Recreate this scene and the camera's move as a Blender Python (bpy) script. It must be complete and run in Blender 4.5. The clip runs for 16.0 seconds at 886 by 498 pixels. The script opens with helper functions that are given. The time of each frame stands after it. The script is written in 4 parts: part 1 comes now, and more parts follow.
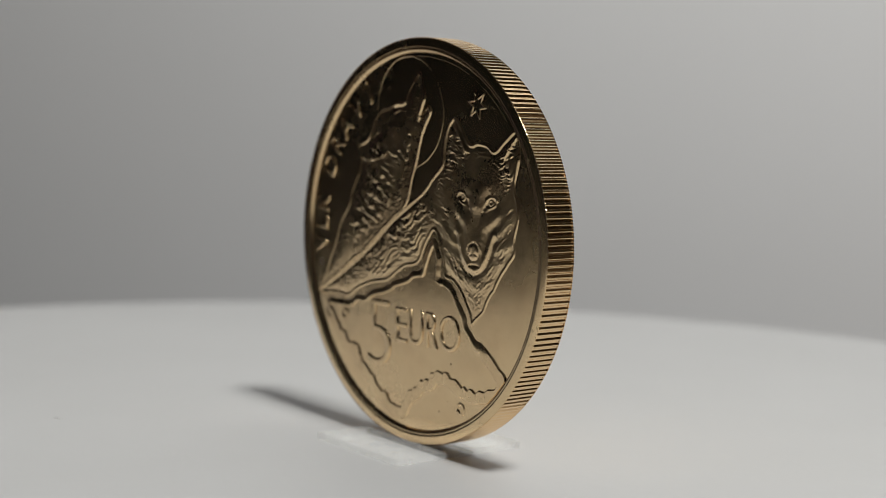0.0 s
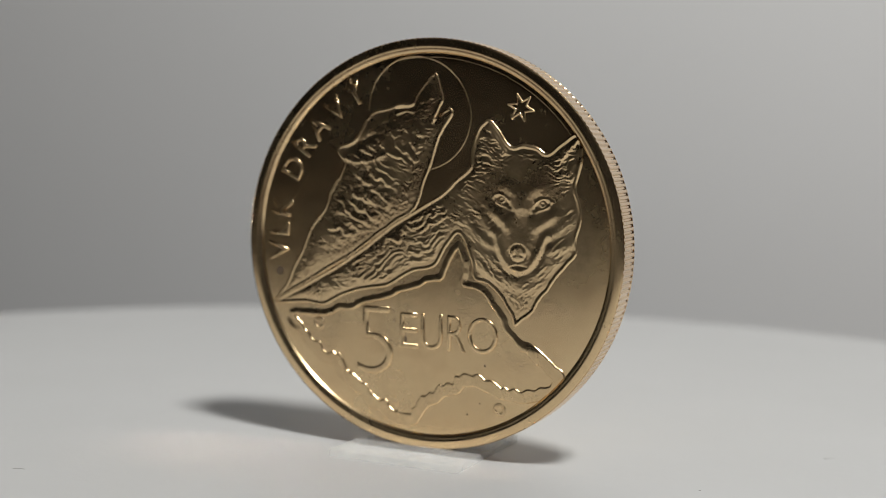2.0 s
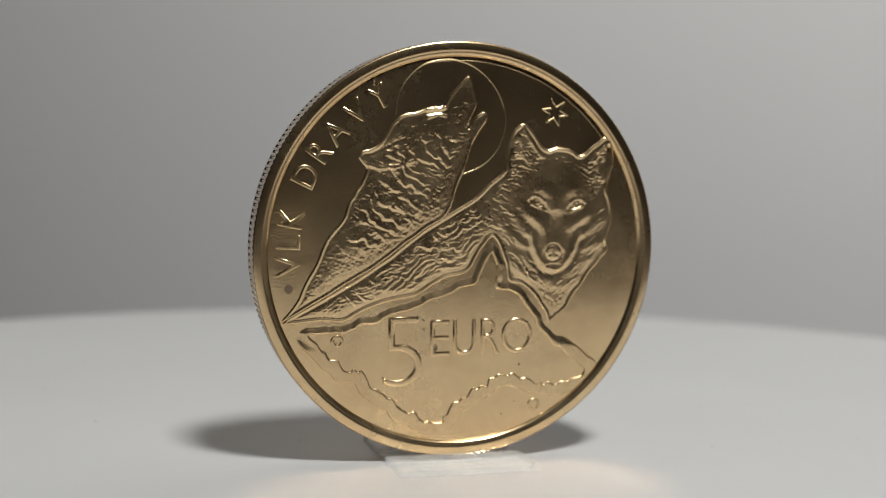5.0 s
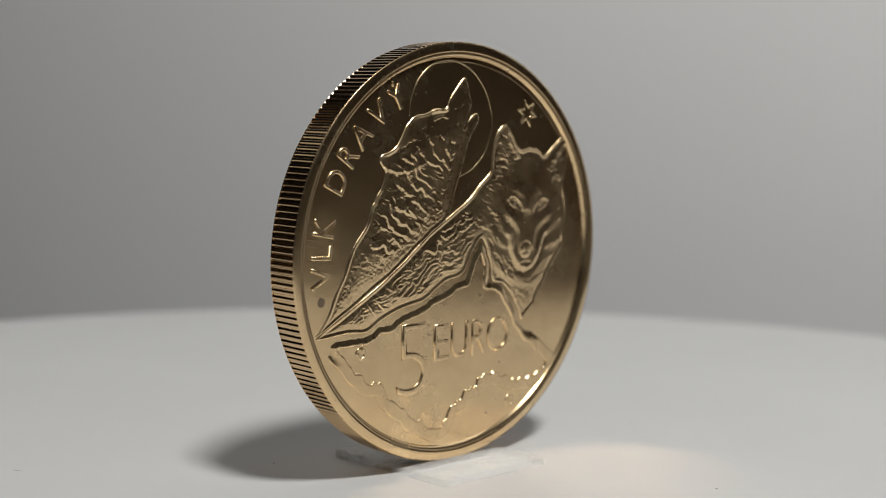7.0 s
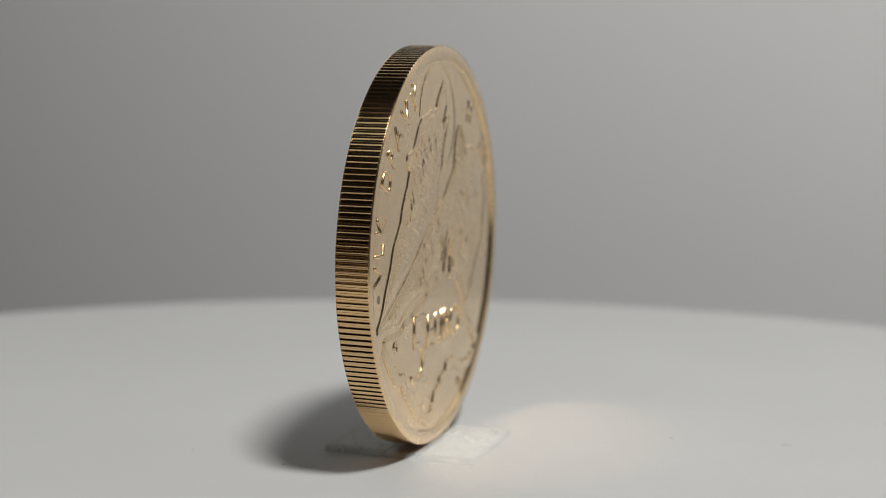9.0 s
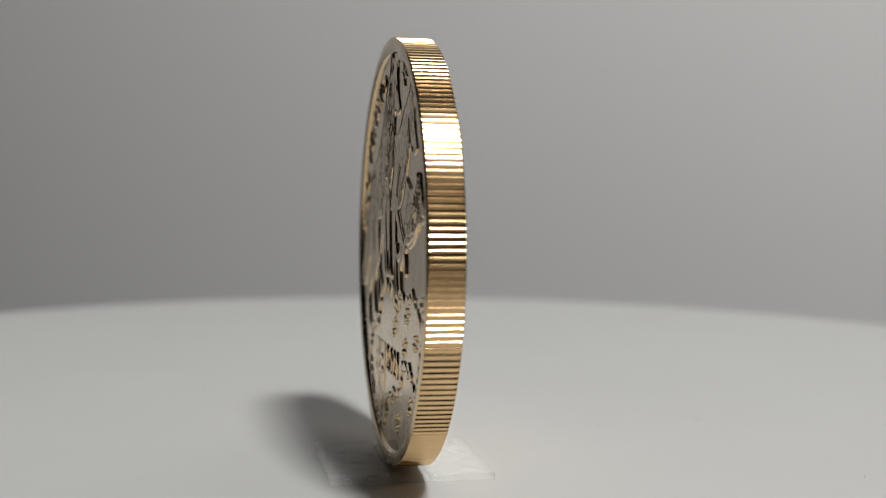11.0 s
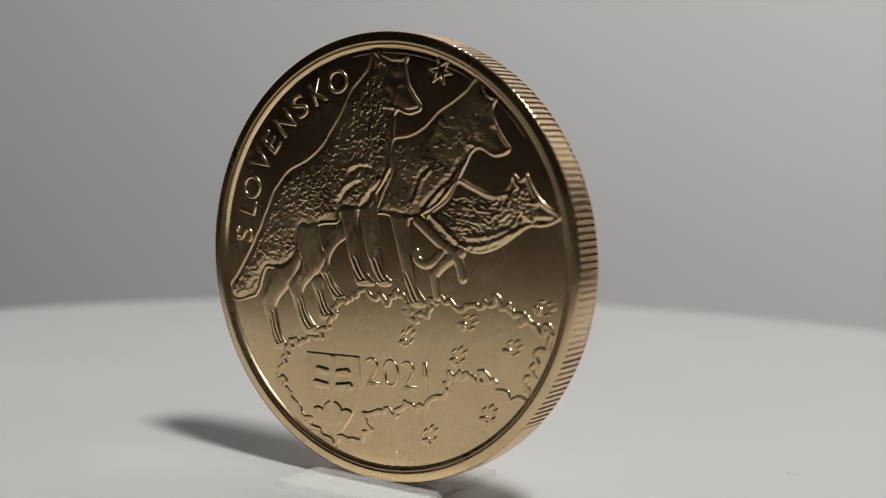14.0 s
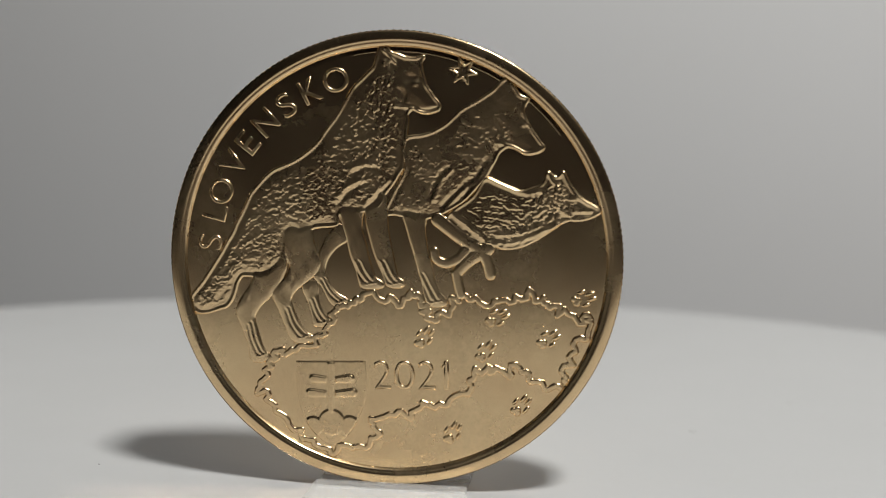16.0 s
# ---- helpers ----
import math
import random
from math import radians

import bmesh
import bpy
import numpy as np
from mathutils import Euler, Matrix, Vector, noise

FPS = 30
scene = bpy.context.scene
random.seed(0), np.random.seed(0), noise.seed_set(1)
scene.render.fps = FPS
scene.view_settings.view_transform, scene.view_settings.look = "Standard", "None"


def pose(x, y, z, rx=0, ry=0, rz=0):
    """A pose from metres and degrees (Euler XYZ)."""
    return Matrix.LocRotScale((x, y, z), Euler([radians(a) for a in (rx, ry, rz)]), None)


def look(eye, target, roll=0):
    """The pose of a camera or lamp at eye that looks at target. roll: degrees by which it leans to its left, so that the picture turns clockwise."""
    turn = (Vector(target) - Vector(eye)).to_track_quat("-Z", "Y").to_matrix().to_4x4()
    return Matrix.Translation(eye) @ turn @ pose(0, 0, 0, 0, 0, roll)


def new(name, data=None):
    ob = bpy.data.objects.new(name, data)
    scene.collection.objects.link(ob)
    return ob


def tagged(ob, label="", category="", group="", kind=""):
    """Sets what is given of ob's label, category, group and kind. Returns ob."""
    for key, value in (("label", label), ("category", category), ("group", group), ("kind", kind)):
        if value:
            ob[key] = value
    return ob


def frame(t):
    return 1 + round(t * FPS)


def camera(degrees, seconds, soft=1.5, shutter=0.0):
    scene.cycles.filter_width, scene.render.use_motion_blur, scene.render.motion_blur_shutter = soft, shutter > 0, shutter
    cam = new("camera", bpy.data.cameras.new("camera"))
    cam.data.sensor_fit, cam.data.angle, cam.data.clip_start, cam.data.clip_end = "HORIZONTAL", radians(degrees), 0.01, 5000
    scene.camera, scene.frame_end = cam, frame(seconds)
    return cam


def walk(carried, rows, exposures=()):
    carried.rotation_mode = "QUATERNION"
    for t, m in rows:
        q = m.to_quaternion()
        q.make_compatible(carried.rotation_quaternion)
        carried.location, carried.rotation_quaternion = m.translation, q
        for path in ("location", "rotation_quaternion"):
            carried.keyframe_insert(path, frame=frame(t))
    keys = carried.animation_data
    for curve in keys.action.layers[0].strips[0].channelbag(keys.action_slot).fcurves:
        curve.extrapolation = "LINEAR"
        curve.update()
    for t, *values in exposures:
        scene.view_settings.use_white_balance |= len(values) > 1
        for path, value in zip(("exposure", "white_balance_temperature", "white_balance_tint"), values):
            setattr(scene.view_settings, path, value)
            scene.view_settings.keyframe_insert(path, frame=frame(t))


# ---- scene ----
# A brass collector coin stands in a small clear acrylic foot on a white turntable that turns once in about 25 s.
OMEGA, START = 14.18, -54.2  # degrees per second, degrees
MM = 0.001
cam = camera(35.83, 16.0, 0.7)
cam.data.dof.use_dof = True
cam.data.dof.focus_distance = 0.105
cam.data.dof.aperture_fstop = 29.0
scene.cycles.caustics_reflective = True
scene.cycles.blur_glossy = 0.1


def shot(yaw, pitch, lean, x, y, z):
    """The camera's pose: degrees and millimetres from the turntable's hub."""
    return pose(x * MM, y * MM, z * MM, 0, 0, yaw) @ pose(0, 0, 0, pitch) @ pose(0, 0, 0, 0, lean) @ pose(0, 0, 0, 90)


walk(cam, [
    (0, shot(-2.07, -5.50, -1.54, 0.20, -113.31, 27.84)),
    (0.5, shot(-1.90, -5.49, -1.47, 0.18, -113.34, 27.97)),
    (1, shot(-1.70, -5.55, -1.69, 0.04, -112.49, 27.94)),
    (1.5, shot(-1.27, -5.45, -1.65, 0.07, -112.30, 27.97)),
    (2, shot(-1.24, -5.56, -1.59, 0.03, -110.68, 28.06)),
    (2.5, shot(-1.02, -5.55, -1.65, 0.13, -109.89, 28.19)),
    (3, shot(-0.65, -5.56, -1.60, 0.39, -109.23, 28.23)),
    (3.5, shot(-0.36, -5.58, -1.54, 0.52, -109.15, 28.21)),
    (4, shot(-0.09, -5.60, -1.54, 0.54, -109.28, 28.26)),
    (4.2, shot(0.21, -5.55, -1.53, 0.25, -109.46, 28.31)),
    (6.3, shot(0.30, -5.56, -1.86, -1.69, -108.14, 28.31)),
    (6.5, shot(0.24, -5.54, -1.87, -1.53, -107.85, 28.29)),
    (7, shot(0.77, -5.44, -1.81, -0.97, -109.15, 28.21)),
    (7.5, shot(0.84, -5.39, -1.79, -0.89, -110.08, 28.11)),
    (8, shot(1.07, -5.41, -1.78, -0.06, -112.76, 28.21)),
    (8.5, shot(1.36, -5.40, -1.84, 1.17, -115.29, 28.23)),
    (9, shot(1.60, -5.38, -1.63, 1.72, -116.22, 28.10)),
    (9.2, shot(1.40, -5.37, -1.58, 1.42, -117.17, 28.19)),
    (11.3, shot(0.17, -5.66, -1.41, 0.32, -108.83, 28.46)),
    (11.5, shot(0.14, -5.65, -1.53, 0.28, -108.41, 28.46)),
    (12, shot(-0.29, -5.52, -1.62, -0.25, -107.76, 28.26)),
    (12.5, shot(-0.81, -5.45, -1.56, -0.22, -107.29, 28.02)),
    (13, shot(-1.43, -5.48, -1.47, -0.86, -107.13, 28.09)),
    (13.5, shot(-1.50, -5.56, -1.51, -1.06, -106.05, 27.87)),
    (14, shot(-1.60, -5.51, -1.33, -1.07, -106.19, 28.12)),
    (14.5, shot(-1.70, -5.48, -1.34, 0.04, -106.46, 28.25)),
    (15, shot(-1.49, -5.51, -1.32, 0.42, -105.96, 28.24)),
    (15.5, shot(-1.17, -5.54, -1.27, 0.77, -105.64, 28.09)),
    (16, shot(-1.01, -5.53, -1.16, 1.08, -105.78, 28.09)),
], exposures=[(0, 0), (4.2, 0), (6.5, -0.03), (9, -0.09), (12, -0.08), (14, -0.02), (16, 0)])

# ---- world and light ----
world = bpy.data.worlds.new("world")
scene.world = world
world.use_nodes = True
world.node_tree.nodes["Background"].inputs[0].default_value = (0.6, 0.65, 0.75, 1)
world.node_tree.nodes["Background"].inputs[1].default_value = 0.02

# the desk lamp over the turntable
lamp = new("desk_lamp_light", bpy.data.lights.new("desk_lamp_light", "AREA"))
lamp.data.shape = "DISK"
lamp.data.size = 0.095
lamp.data.energy = 3.38
lamp.data.color = (0.99, 0.986, 0.958)
lamp.matrix_world = look((0.147, -0.215, 0.51), (0.01, 0.12, 0.05))


# ---- materials ----
def shader(name, base, rough, metal=0.0):
    m = bpy.data.materials.new(name)
    m.use_nodes = True
    n = m.node_tree.nodes
    b = n["Principled BSDF"]
    b.inputs["Base Color"].default_value = (*base, 1)
    b.inputs["Roughness"].default_value = rough
    b.inputs["Metallic"].default_value = metal
    return m, n, m.node_tree.links, b


def noise_node(n, l, scale, detail=4.0, rough=0.55, coord="Object"):
    c = n.new("ShaderNodeTexCoord")
    t = n.new("ShaderNodeTexNoise")
    t.inputs["Scale"].default_value = scale
    t.inputs["Detail"].default_value = detail
    t.inputs["Roughness"].default_value = rough
    l.new(c.outputs[coord], t.inputs["Vector"])
    return t


def spread(n, l, fac, low, high, lo=0.3, hi=0.7):
    r = n.new("ShaderNodeValToRGB")
    r.color_ramp.elements[0].position, r.color_ramp.elements[1].position = lo, hi
    r.color_ramp.elements[0].color, r.color_ramp.elements[1].color = (*low, 1), (*high, 1)
    l.new(fac, r.inputs["Fac"])
    return r.outputs["Color"]


def bump(n, l, height, b, dist, strength=1.0):
    k = n.new("ShaderNodeBump")
    k.inputs["Strength"].default_value, k.inputs["Distance"].default_value = strength, dist
    l.new(height, k.inputs["Height"])
    l.new(k.outputs["Normal"], b.inputs["Normal"])


def brass(name, low, high, sharp, broad, share, grain, fine=20000):
    """Struck brass: a clear lobe and a broad satin lobe in patches, faint tarnish clouds and a fine grain."""
    m, n, l, b = shader(name, high, sharp, 1.0)
    wide = n.new("ShaderNodeBsdfPrincipled")
    wide.inputs["Metallic"].default_value, wide.inputs["Roughness"].default_value = 1.0, broad
    cloud = noise_node(n, l, 260, 5, 0.6)
    colour = spread(n, l, cloud.outputs["Fac"], low, high)
    speck = noise_node(n, l, fine, 1, 0.5)
    pitted = n.new("ShaderNodeMath")
    pitted.operation = "MULTIPLY"
    l.new(speck.outputs["Fac"], pitted.inputs[0])
    l.new(spread(n, l, noise_node(n, l, 190, 3, 0.6).outputs["Fac"], (0.1,) * 3, (1.0,) * 3, 0.46, 0.66), pitted.inputs[1])
    for k in (b, wide):
        l.new(colour, k.inputs["Base Color"])
        bump(n, l, pitted.outputs[0], k, grain * MM)
        k.inputs["Coat Weight"].default_value, k.inputs["Coat IOR"].default_value = 0.9, 1.9
        k.inputs["Coat Roughness"].default_value = sharp if k is b else broad
    patch = noise_node(n, l, 120, 6, 0.7)
    mix = n.new("ShaderNodeMixShader")
    l.new(spread(n, l, patch.outputs["Fac"], (share * 0.45,) * 3, (share * 1.65,) * 3, 0.36, 0.68), mix.inputs[0])
    l.new(b.outputs[0], mix.inputs[1])
    l.new(wide.outputs[0], mix.inputs[2])
    l.new(mix.outputs[0], n["Material Output"].inputs["Surface"])
    return m


M_FIELD = brass("satin_brass", (0.77, 0.525, 0.255), (0.88, 0.635, 0.325), 0.17, 0.36, 0.21, 0.0015)
M_FROST = brass("frosted_brass", (0.77, 0.525, 0.255), (0.88, 0.635, 0.325), 0.17, 0.37, 0.20, 0.016, 9500)
M_RELIEF = brass("struck_brass", (0.77, 0.525, 0.255), (0.88, 0.635, 0.325), 0.205, 0.38, 0.28, 0.009, 10000)
M_EDGE = brass("milled_brass", (0.72, 0.455, 0.19), (0.83, 0.555, 0.255), 0.145, 0.30, 0.10, 0.004)
M_SPOT = brass("tarnished_brass", (0.20, 0.13, 0.07), (0.30, 0.20, 0.11), 0.4, 0.55, 0.3, 0.008)


def matte(name, low, high, scale, rough, relief, fine=900):
    """Painted or moulded surface with soft clouds and a fine tooth."""
    m, n, l, b = shader(name, high, rough)
    cloud = noise_node(n, l, scale, 5, 0.6)
    l.new(spread(n, l, cloud.outputs["Fac"], low, high), b.inputs["Base Color"])
    tooth = noise_node(n, l, fine, 4, 0.6)
    bump(n, l, tooth.outputs["Fac"], b, relief)
    return m


M_DISC = matte("white_plastic", (0.488, 0.488, 0.484), (0.513, 0.513, 0.51), 30, 0.5, 0.00002)
M_WALL = matte("grey_white_wall", (0.865, 0.865, 0.865), (0.89, 0.89, 0.895), 5, 0.85, 0.00002, 250)
# purplish dark of the unseen room, tinted to suit the coin's reflections
M_DARK = matte("unseen_room_dark", (0.112, 0.082, 0.112), (0.150, 0.112, 0.150), 4, 0.9, 0.0004, 120)
# brown of an added, unseen wall that warms reflections on the milled edge
M_WARM = matte("unseen_warm_brown", (0.26, 0.155, 0.085), (0.33, 0.20, 0.11), 4, 0.9, 0.0004, 120)
# near-black cool tone of an unseen wall, keeps the brass's reflections dark and neutral
M_SLATE = matte("unseen_slate_grey", (0.012, 0.017, 0.023), (0.020, 0.027, 0.035), 4, 0.9, 0.0004, 120)
M_DESK = matte("brown_wood", (0.06, 0.034, 0.022), (0.10, 0.058, 0.036), 14, 0.5, 0.0002, 200)
M_GRIT = matte("grey_dust", (0.20, 0.19, 0.18), (0.36, 0.35, 0.33), 900, 0.9, 0.00001)

M_CLEAR, n_, l_, b_ = shader("clear_acrylic", (0.80, 0.80, 0.79), 0.2)
smear = noise_node(n_, l_, 700, 4)
l_.new(spread(n_, l_, smear.outputs["Fac"], (0.12,) * 3, (0.3,) * 3), b_.inputs["Roughness"])
thru, veil = n_.new("ShaderNodeBsdfTransparent"), n_.new("ShaderNodeMixShader")
thru.inputs["Color"].default_value = (0.97, 0.97, 0.965, 1)
l_.new(spread(n_, l_, smear.outputs["Fac"], (0.16,) * 3, (0.30,) * 3), veil.inputs[0])
l_.new(thru.outputs[0], veil.inputs[1])
l_.new(b_.outputs[0], veil.inputs[2])
l_.new(veil.outputs[0], n_["Material Output"].inputs["Surface"])


# ---- mesh helpers ----
def mesh_ob(name, verts, faces, material, parent=None, label="", smooth=True):
    me = bpy.data.meshes.new(name)
    me.from_pydata(verts, [], faces)
    me.materials.append(material)
    if smooth:
        me.polygons.foreach_set("use_smooth", [True] * len(me.polygons))
    me.update()
    ob = new(name, me)
    ob.parent = parent
    return tagged(ob, label)


def part(name, bm, material, parent=None, label="", smooth=False):
    bmesh.ops.recalc_face_normals(bm, faces=bm.faces)
    me = bpy.data.meshes.new(name)
    bm.to_mesh(me)
    bm.free()
    me.materials.append(material)
    if smooth:
        me.polygons.foreach_set("use_smooth", [True] * len(me.polygons))
    ob = new(name, me)
    ob.parent = parent
    return tagged(ob, label)


def box(x0, x1, y0, y1, z0, z1, bevel=0.0, seg=2):
    bm = bmesh.new()
    bmesh.ops.create_cube(bm, size=1, matrix=Matrix.LocRotScale(
        ((x0 + x1) / 2, (y0 + y1) / 2, (z0 + z1) / 2), None, (x1 - x0, y1 - y0, z1 - z0)))
    if bevel:
        bmesh.ops.bevel(bm, geom=bm.edges[:], offset=bevel, segments=seg, affect="EDGES", profile=0.5)
    return bm


def lathe(profile, n, turn=None):
    """Verts and faces of a profile of (radius, height) turned round z; turn maps a vertex."""
    verts, faces = [], []
    for r, h in profile:
        for k in range(n):
            a = 2 * math.pi * k / n
            v = (r * math.cos(a), r * math.sin(a), h)
            verts.append(turn(v) if turn else v)
    for i in range(len(profile) - 1):
        for k in range(n):
            j = (k + 1) % n
            faces.append((i * n + k, i * n + j, (i + 1) * n + j, (i + 1) * n + k))
    return verts, faces


# ---- the room ----
# only wall_back is in view; the other walls, floor and ceiling shape reflections
tagged(part("floor", box(-1.5, 1.5, -2.0, 0.9, -0.80, -0.75), M_DARK), "dark floor of the unseen room", "floor", kind="structure")
tagged(part("ceiling", box(-1.5, 1.5, -2.0, 0.9, 1.60, 1.65), M_DARK), "plain dark ceiling of the unseen room", "ceiling", kind="structure")
back = part("wall_back", box(-0.27, 0.23, 0.0, 0.06, -0.745, 0.75), M_WALL)
back.matrix_basis = pose(0, 0.215, 0, 0, 0, -27)
tagged(back, "plain grey-white wall piece behind the turntable", "wall", kind="structure")
tagged(part("unseen_wall_far", box(-1.5, 1.5, 0.903, 0.96, -0.75, 1.60), M_DARK), "unseen dark rear wall that closes the room", "wall", kind="structure")
# added out of view: the coin's edge picks up its warm tone
tagged(part("unseen_wall_right", box(1.503, 1.56, -2.0, 0.9, -0.75, 1.60), M_WARM), "unseen side wall, brown for warm reflections in the coin", "wall", kind="structure")
# added out of view: the turned coin face reflects it dark and cool
tagged(part("unseen_wall_left", box(-1.56, -1.503, -2.0, 0.9, -0.75, 1.60), M_SLATE), "unseen side wall, dark slate for cool reflections in the coin", "wall", kind="structure")
tagged(part("unseen_wall_front", box(-1.5, 1.5, -2.06, -2.003, -0.75, 1.60), M_DARK), "unseen front wall, tinted for the coin's dark reflections", "wall", kind="structure")
desk = part("desk", box(-0.60, 0.34, -0.42, 0.118, -0.070, -0.045, 0.003), M_DESK)
tagged(desk, "brown wooden desk under the turntable", "desk")
for sx in (-0.55, 0.29):
    for sy in (-0.37, 0.09):
        part("leg", box(sx - 0.02, sx + 0.02, sy - 0.02, sy + 0.02, -0.75, -0.07, 0.002), M_DESK, desk)


# ---- the turntable ----
turntable = new("turntable")
tagged(turntable, "round white matte turntable with a rounded edge", "turntable")
RD = 0.0998
SLOPE = (0.0047, -0.0103)  # the platter sits a little askew on its hub


def askew(v):
    return (v[0], v[1], v[2] + SLOPE[0] * v[0] + SLOPE[1] * v[1])


prof = [(0.000001, 0.0), (0.02, 0.0), (0.05, 0.0), (0.08, 0.0), (RD - 0.0035, 0.0)]
prof += [(RD - 0.0035 + 0.0035 * math.sin(a), 0.0035 * math.cos(a) - 0.0035) for a in [math.pi / 2 * k / 8 for k in range(1, 9)]]
prof += [(RD, -0.009), (RD - 0.001, -0.010), (0.0005, -0.010)]
mesh_ob("platter", *lathe(prof, 256, askew), M_DISC, turntable)
mesh_ob("hub", *lathe([(0.0005, -0.011), (0.045, -0.011), (0.045, -0.016), (0.0005, -0.016)], 96), M_DISC, turntable)
base = mesh_ob("pedestal", *lathe([(0.0005, -0.0165), (0.055, -0.0165), (0.058, -0.0185), (0.060, -0.043), (0.058, -0.045), (0.0005, -0.045)], 128), M_DISC)
tagged(base, "white round base under the turning platter", "pedestal")

# specks of dust that lie on the platter
rng = random.Random(5)
for k in range(16):
    a, r = rng.uniform(0, 2 * math.pi), rng.uniform(0.014, 0.06)
    bm = bmesh.new()
    s = rng.uniform(0.00005, 0.00013)
    bmesh.ops.create_icosphere(bm, subdivisions=1, radius=1.0)
    for v in bm.verts:
        v.co = Vector((v.co.x * s * rng.uniform(0.7, 2.4), v.co.y * s, v.co.z * s * 0.35))
    x, y = r * math.cos(a), r * math.sin(a)
    bmesh.ops.transform(bm, matrix=pose(x, y, askew((x, y, s * 0.2))[2], 0, 0, rng.uniform(0, 180)), verts=bm.verts)
    part("dust_speck", bm, M_GRIT, turntable)

for k, (x0, y0, turn) in enumerate(((-0.024, -0.019, 20), (0.012, -0.027, 75), (-0.009, -0.033, 150), (0.031, 0.018, 40), (-0.028, 0.022, 110))):
    bm = bmesh.new()
    ring = None
    for i in range(9):
        u = i / 8 - 0.5
        c = Vector((0.0009 * u, 0.0005 * u * u * (1 if k % 2 else -1), 0.00003))
        now = [bm.verts.new(c + Vector((0, 0.000014 * math.cos(a), 0.000014 * math.sin(a)))) for a in (0.5, 2.6, 4.7)]
        if ring:
            for j in range(3):
                bm.faces.new((ring[j], ring[(j + 1) % 3], now[(j + 1) % 3], now[j]))
        ring = now
    bmesh.ops.transform(bm, matrix=pose(x0, y0, askew((x0, y0, 0))[2], 0, 0, turn), verts=bm.verts)
    part("dust_fibre", bm, M_GRIT, turntable)

# ---- the coin's foot: two thin clear plates with a slot between them ----
stand = new("coin_stand")
tagged(stand, "small clear acrylic plates holding the coin upright", "coin stand")
for s in (-1, 1):
    y0, y1 = sorted((s * 1.5 * MM, s * 6.5 * MM))
    plate = part("plate", box(-5.9 * MM, 5.6 * MM, y0, y1, 0.02 * MM, 0.62 * MM, 0.06 * MM, 2), M_CLEAR, stand)
    plate.visible_shadow = False
web = part("web", box(-5.85 * MM, 5.55 * MM, -1.47 * MM, 1.47 * MM, 0.02 * MM, 0.35 * MM, 0.03 * MM, 1), M_CLEAR, stand)
web.visible_shadow = False

# ---- the coin ----
R, RIM, FIELD, CZ = 17.0, 1.40, 1.11, 17.36  # mm
coin = new("coin")
tagged(coin, "upright brass coin with wolf reliefs and milled edge", "coin")


def stood(v):
    """From a lathe's axes (mm) to the coin's own: its axis lies along y, the obverse faces -y."""
    return (v[0] * MM, -v[2] * MM, v[1] * MM)


REEDS = 212
verts, faces = [], []
wave = [(0.0, -0.125), (0.14, -0.12), (0.30, -0.025), (0.40, 0.0), (0.60, 0.0), (0.70, -0.025), (0.86, -0.12)]
rows_ = [(-RIM + 0.07, 0.0), (-RIM + 0.13, 1.0), (-0.6, 1.0), (0.0, 1.0), (0.6, 1.0), (RIM - 0.13, 1.0), (RIM - 0.07, 0.0)]
N = REEDS * len(wave)
for h, f in rows_:
    for k in range(REEDS):
        for u, d in wave:
            a = 2 * math.pi * (k + u) / REEDS
            r = R + (d * f if f else -0.05)
            verts.append(stood((r * math.cos(a), r * math.sin(a), h)))
for i in range(len(rows_) - 1):
    for k in range(N):
        j = (k + 1) % N
        faces.append((i * N + k, i * N + j, (i + 1) * N + j, (i + 1) * N + k))
mesh_ob("milled_edge", verts, faces, M_EDGE, coin, "reeded brass edge", smooth=False)

for name, s in (("obverse", 1), ("reverse", -1)):
    rim = [(R - 0.06, RIM - 0.11), (R - 0.09, RIM - 0.075), (R - 0.18, RIM - 0.045), (16.58, RIM - 0.016), (16.40, RIM), (16.28, RIM - 0.004), (16.23, RIM - 0.018),
           (16.16, RIM - 0.045), (16.10, RIM - 0.052), (15.95, RIM - 0.070), (15.90, RIM - 0.095), (15.80, RIM - 0.23), (15.74, FIELD - 0.03)]
    mesh_ob("rim", *lathe([(r, s * h) for r, h in rim], 256, stood), M_FIELD, coin, "raised smooth rim")
    dish = [(15.9, FIELD - 0.03), (15.5, FIELD - 0.01), (14.5, FIELD), (10.0, FIELD), (5.0, FIELD), (0.02, FIELD)]
    mesh_ob("field", *lathe([(r, s * h) for r, h in dish], 192, stood), M_FROST if s > 0 else M_FIELD, coin, "satin flat field")


# ---- relief ----
table_ = np.random.RandomState(11).rand(256, 256)


def vnoise(x, z):
    """Smooth value noise, 0 to 1, one cell to the unit."""
    xi, zi = np.floor(x).astype(int), np.floor(z).astype(int)
    fx, fz = x - xi, z - zi
    fx, fz = fx * fx * (3 - 2 * fx), fz * fz * (3 - 2 * fz)
    g = lambda i, j: table_[(xi + i) % 256, (zi + j) % 256]
    return (g(0, 0) * (1 - fx) + g(1, 0) * fx) * (1 - fz) + (g(0, 1) * (1 - fx) + g(1, 1) * fx) * fz


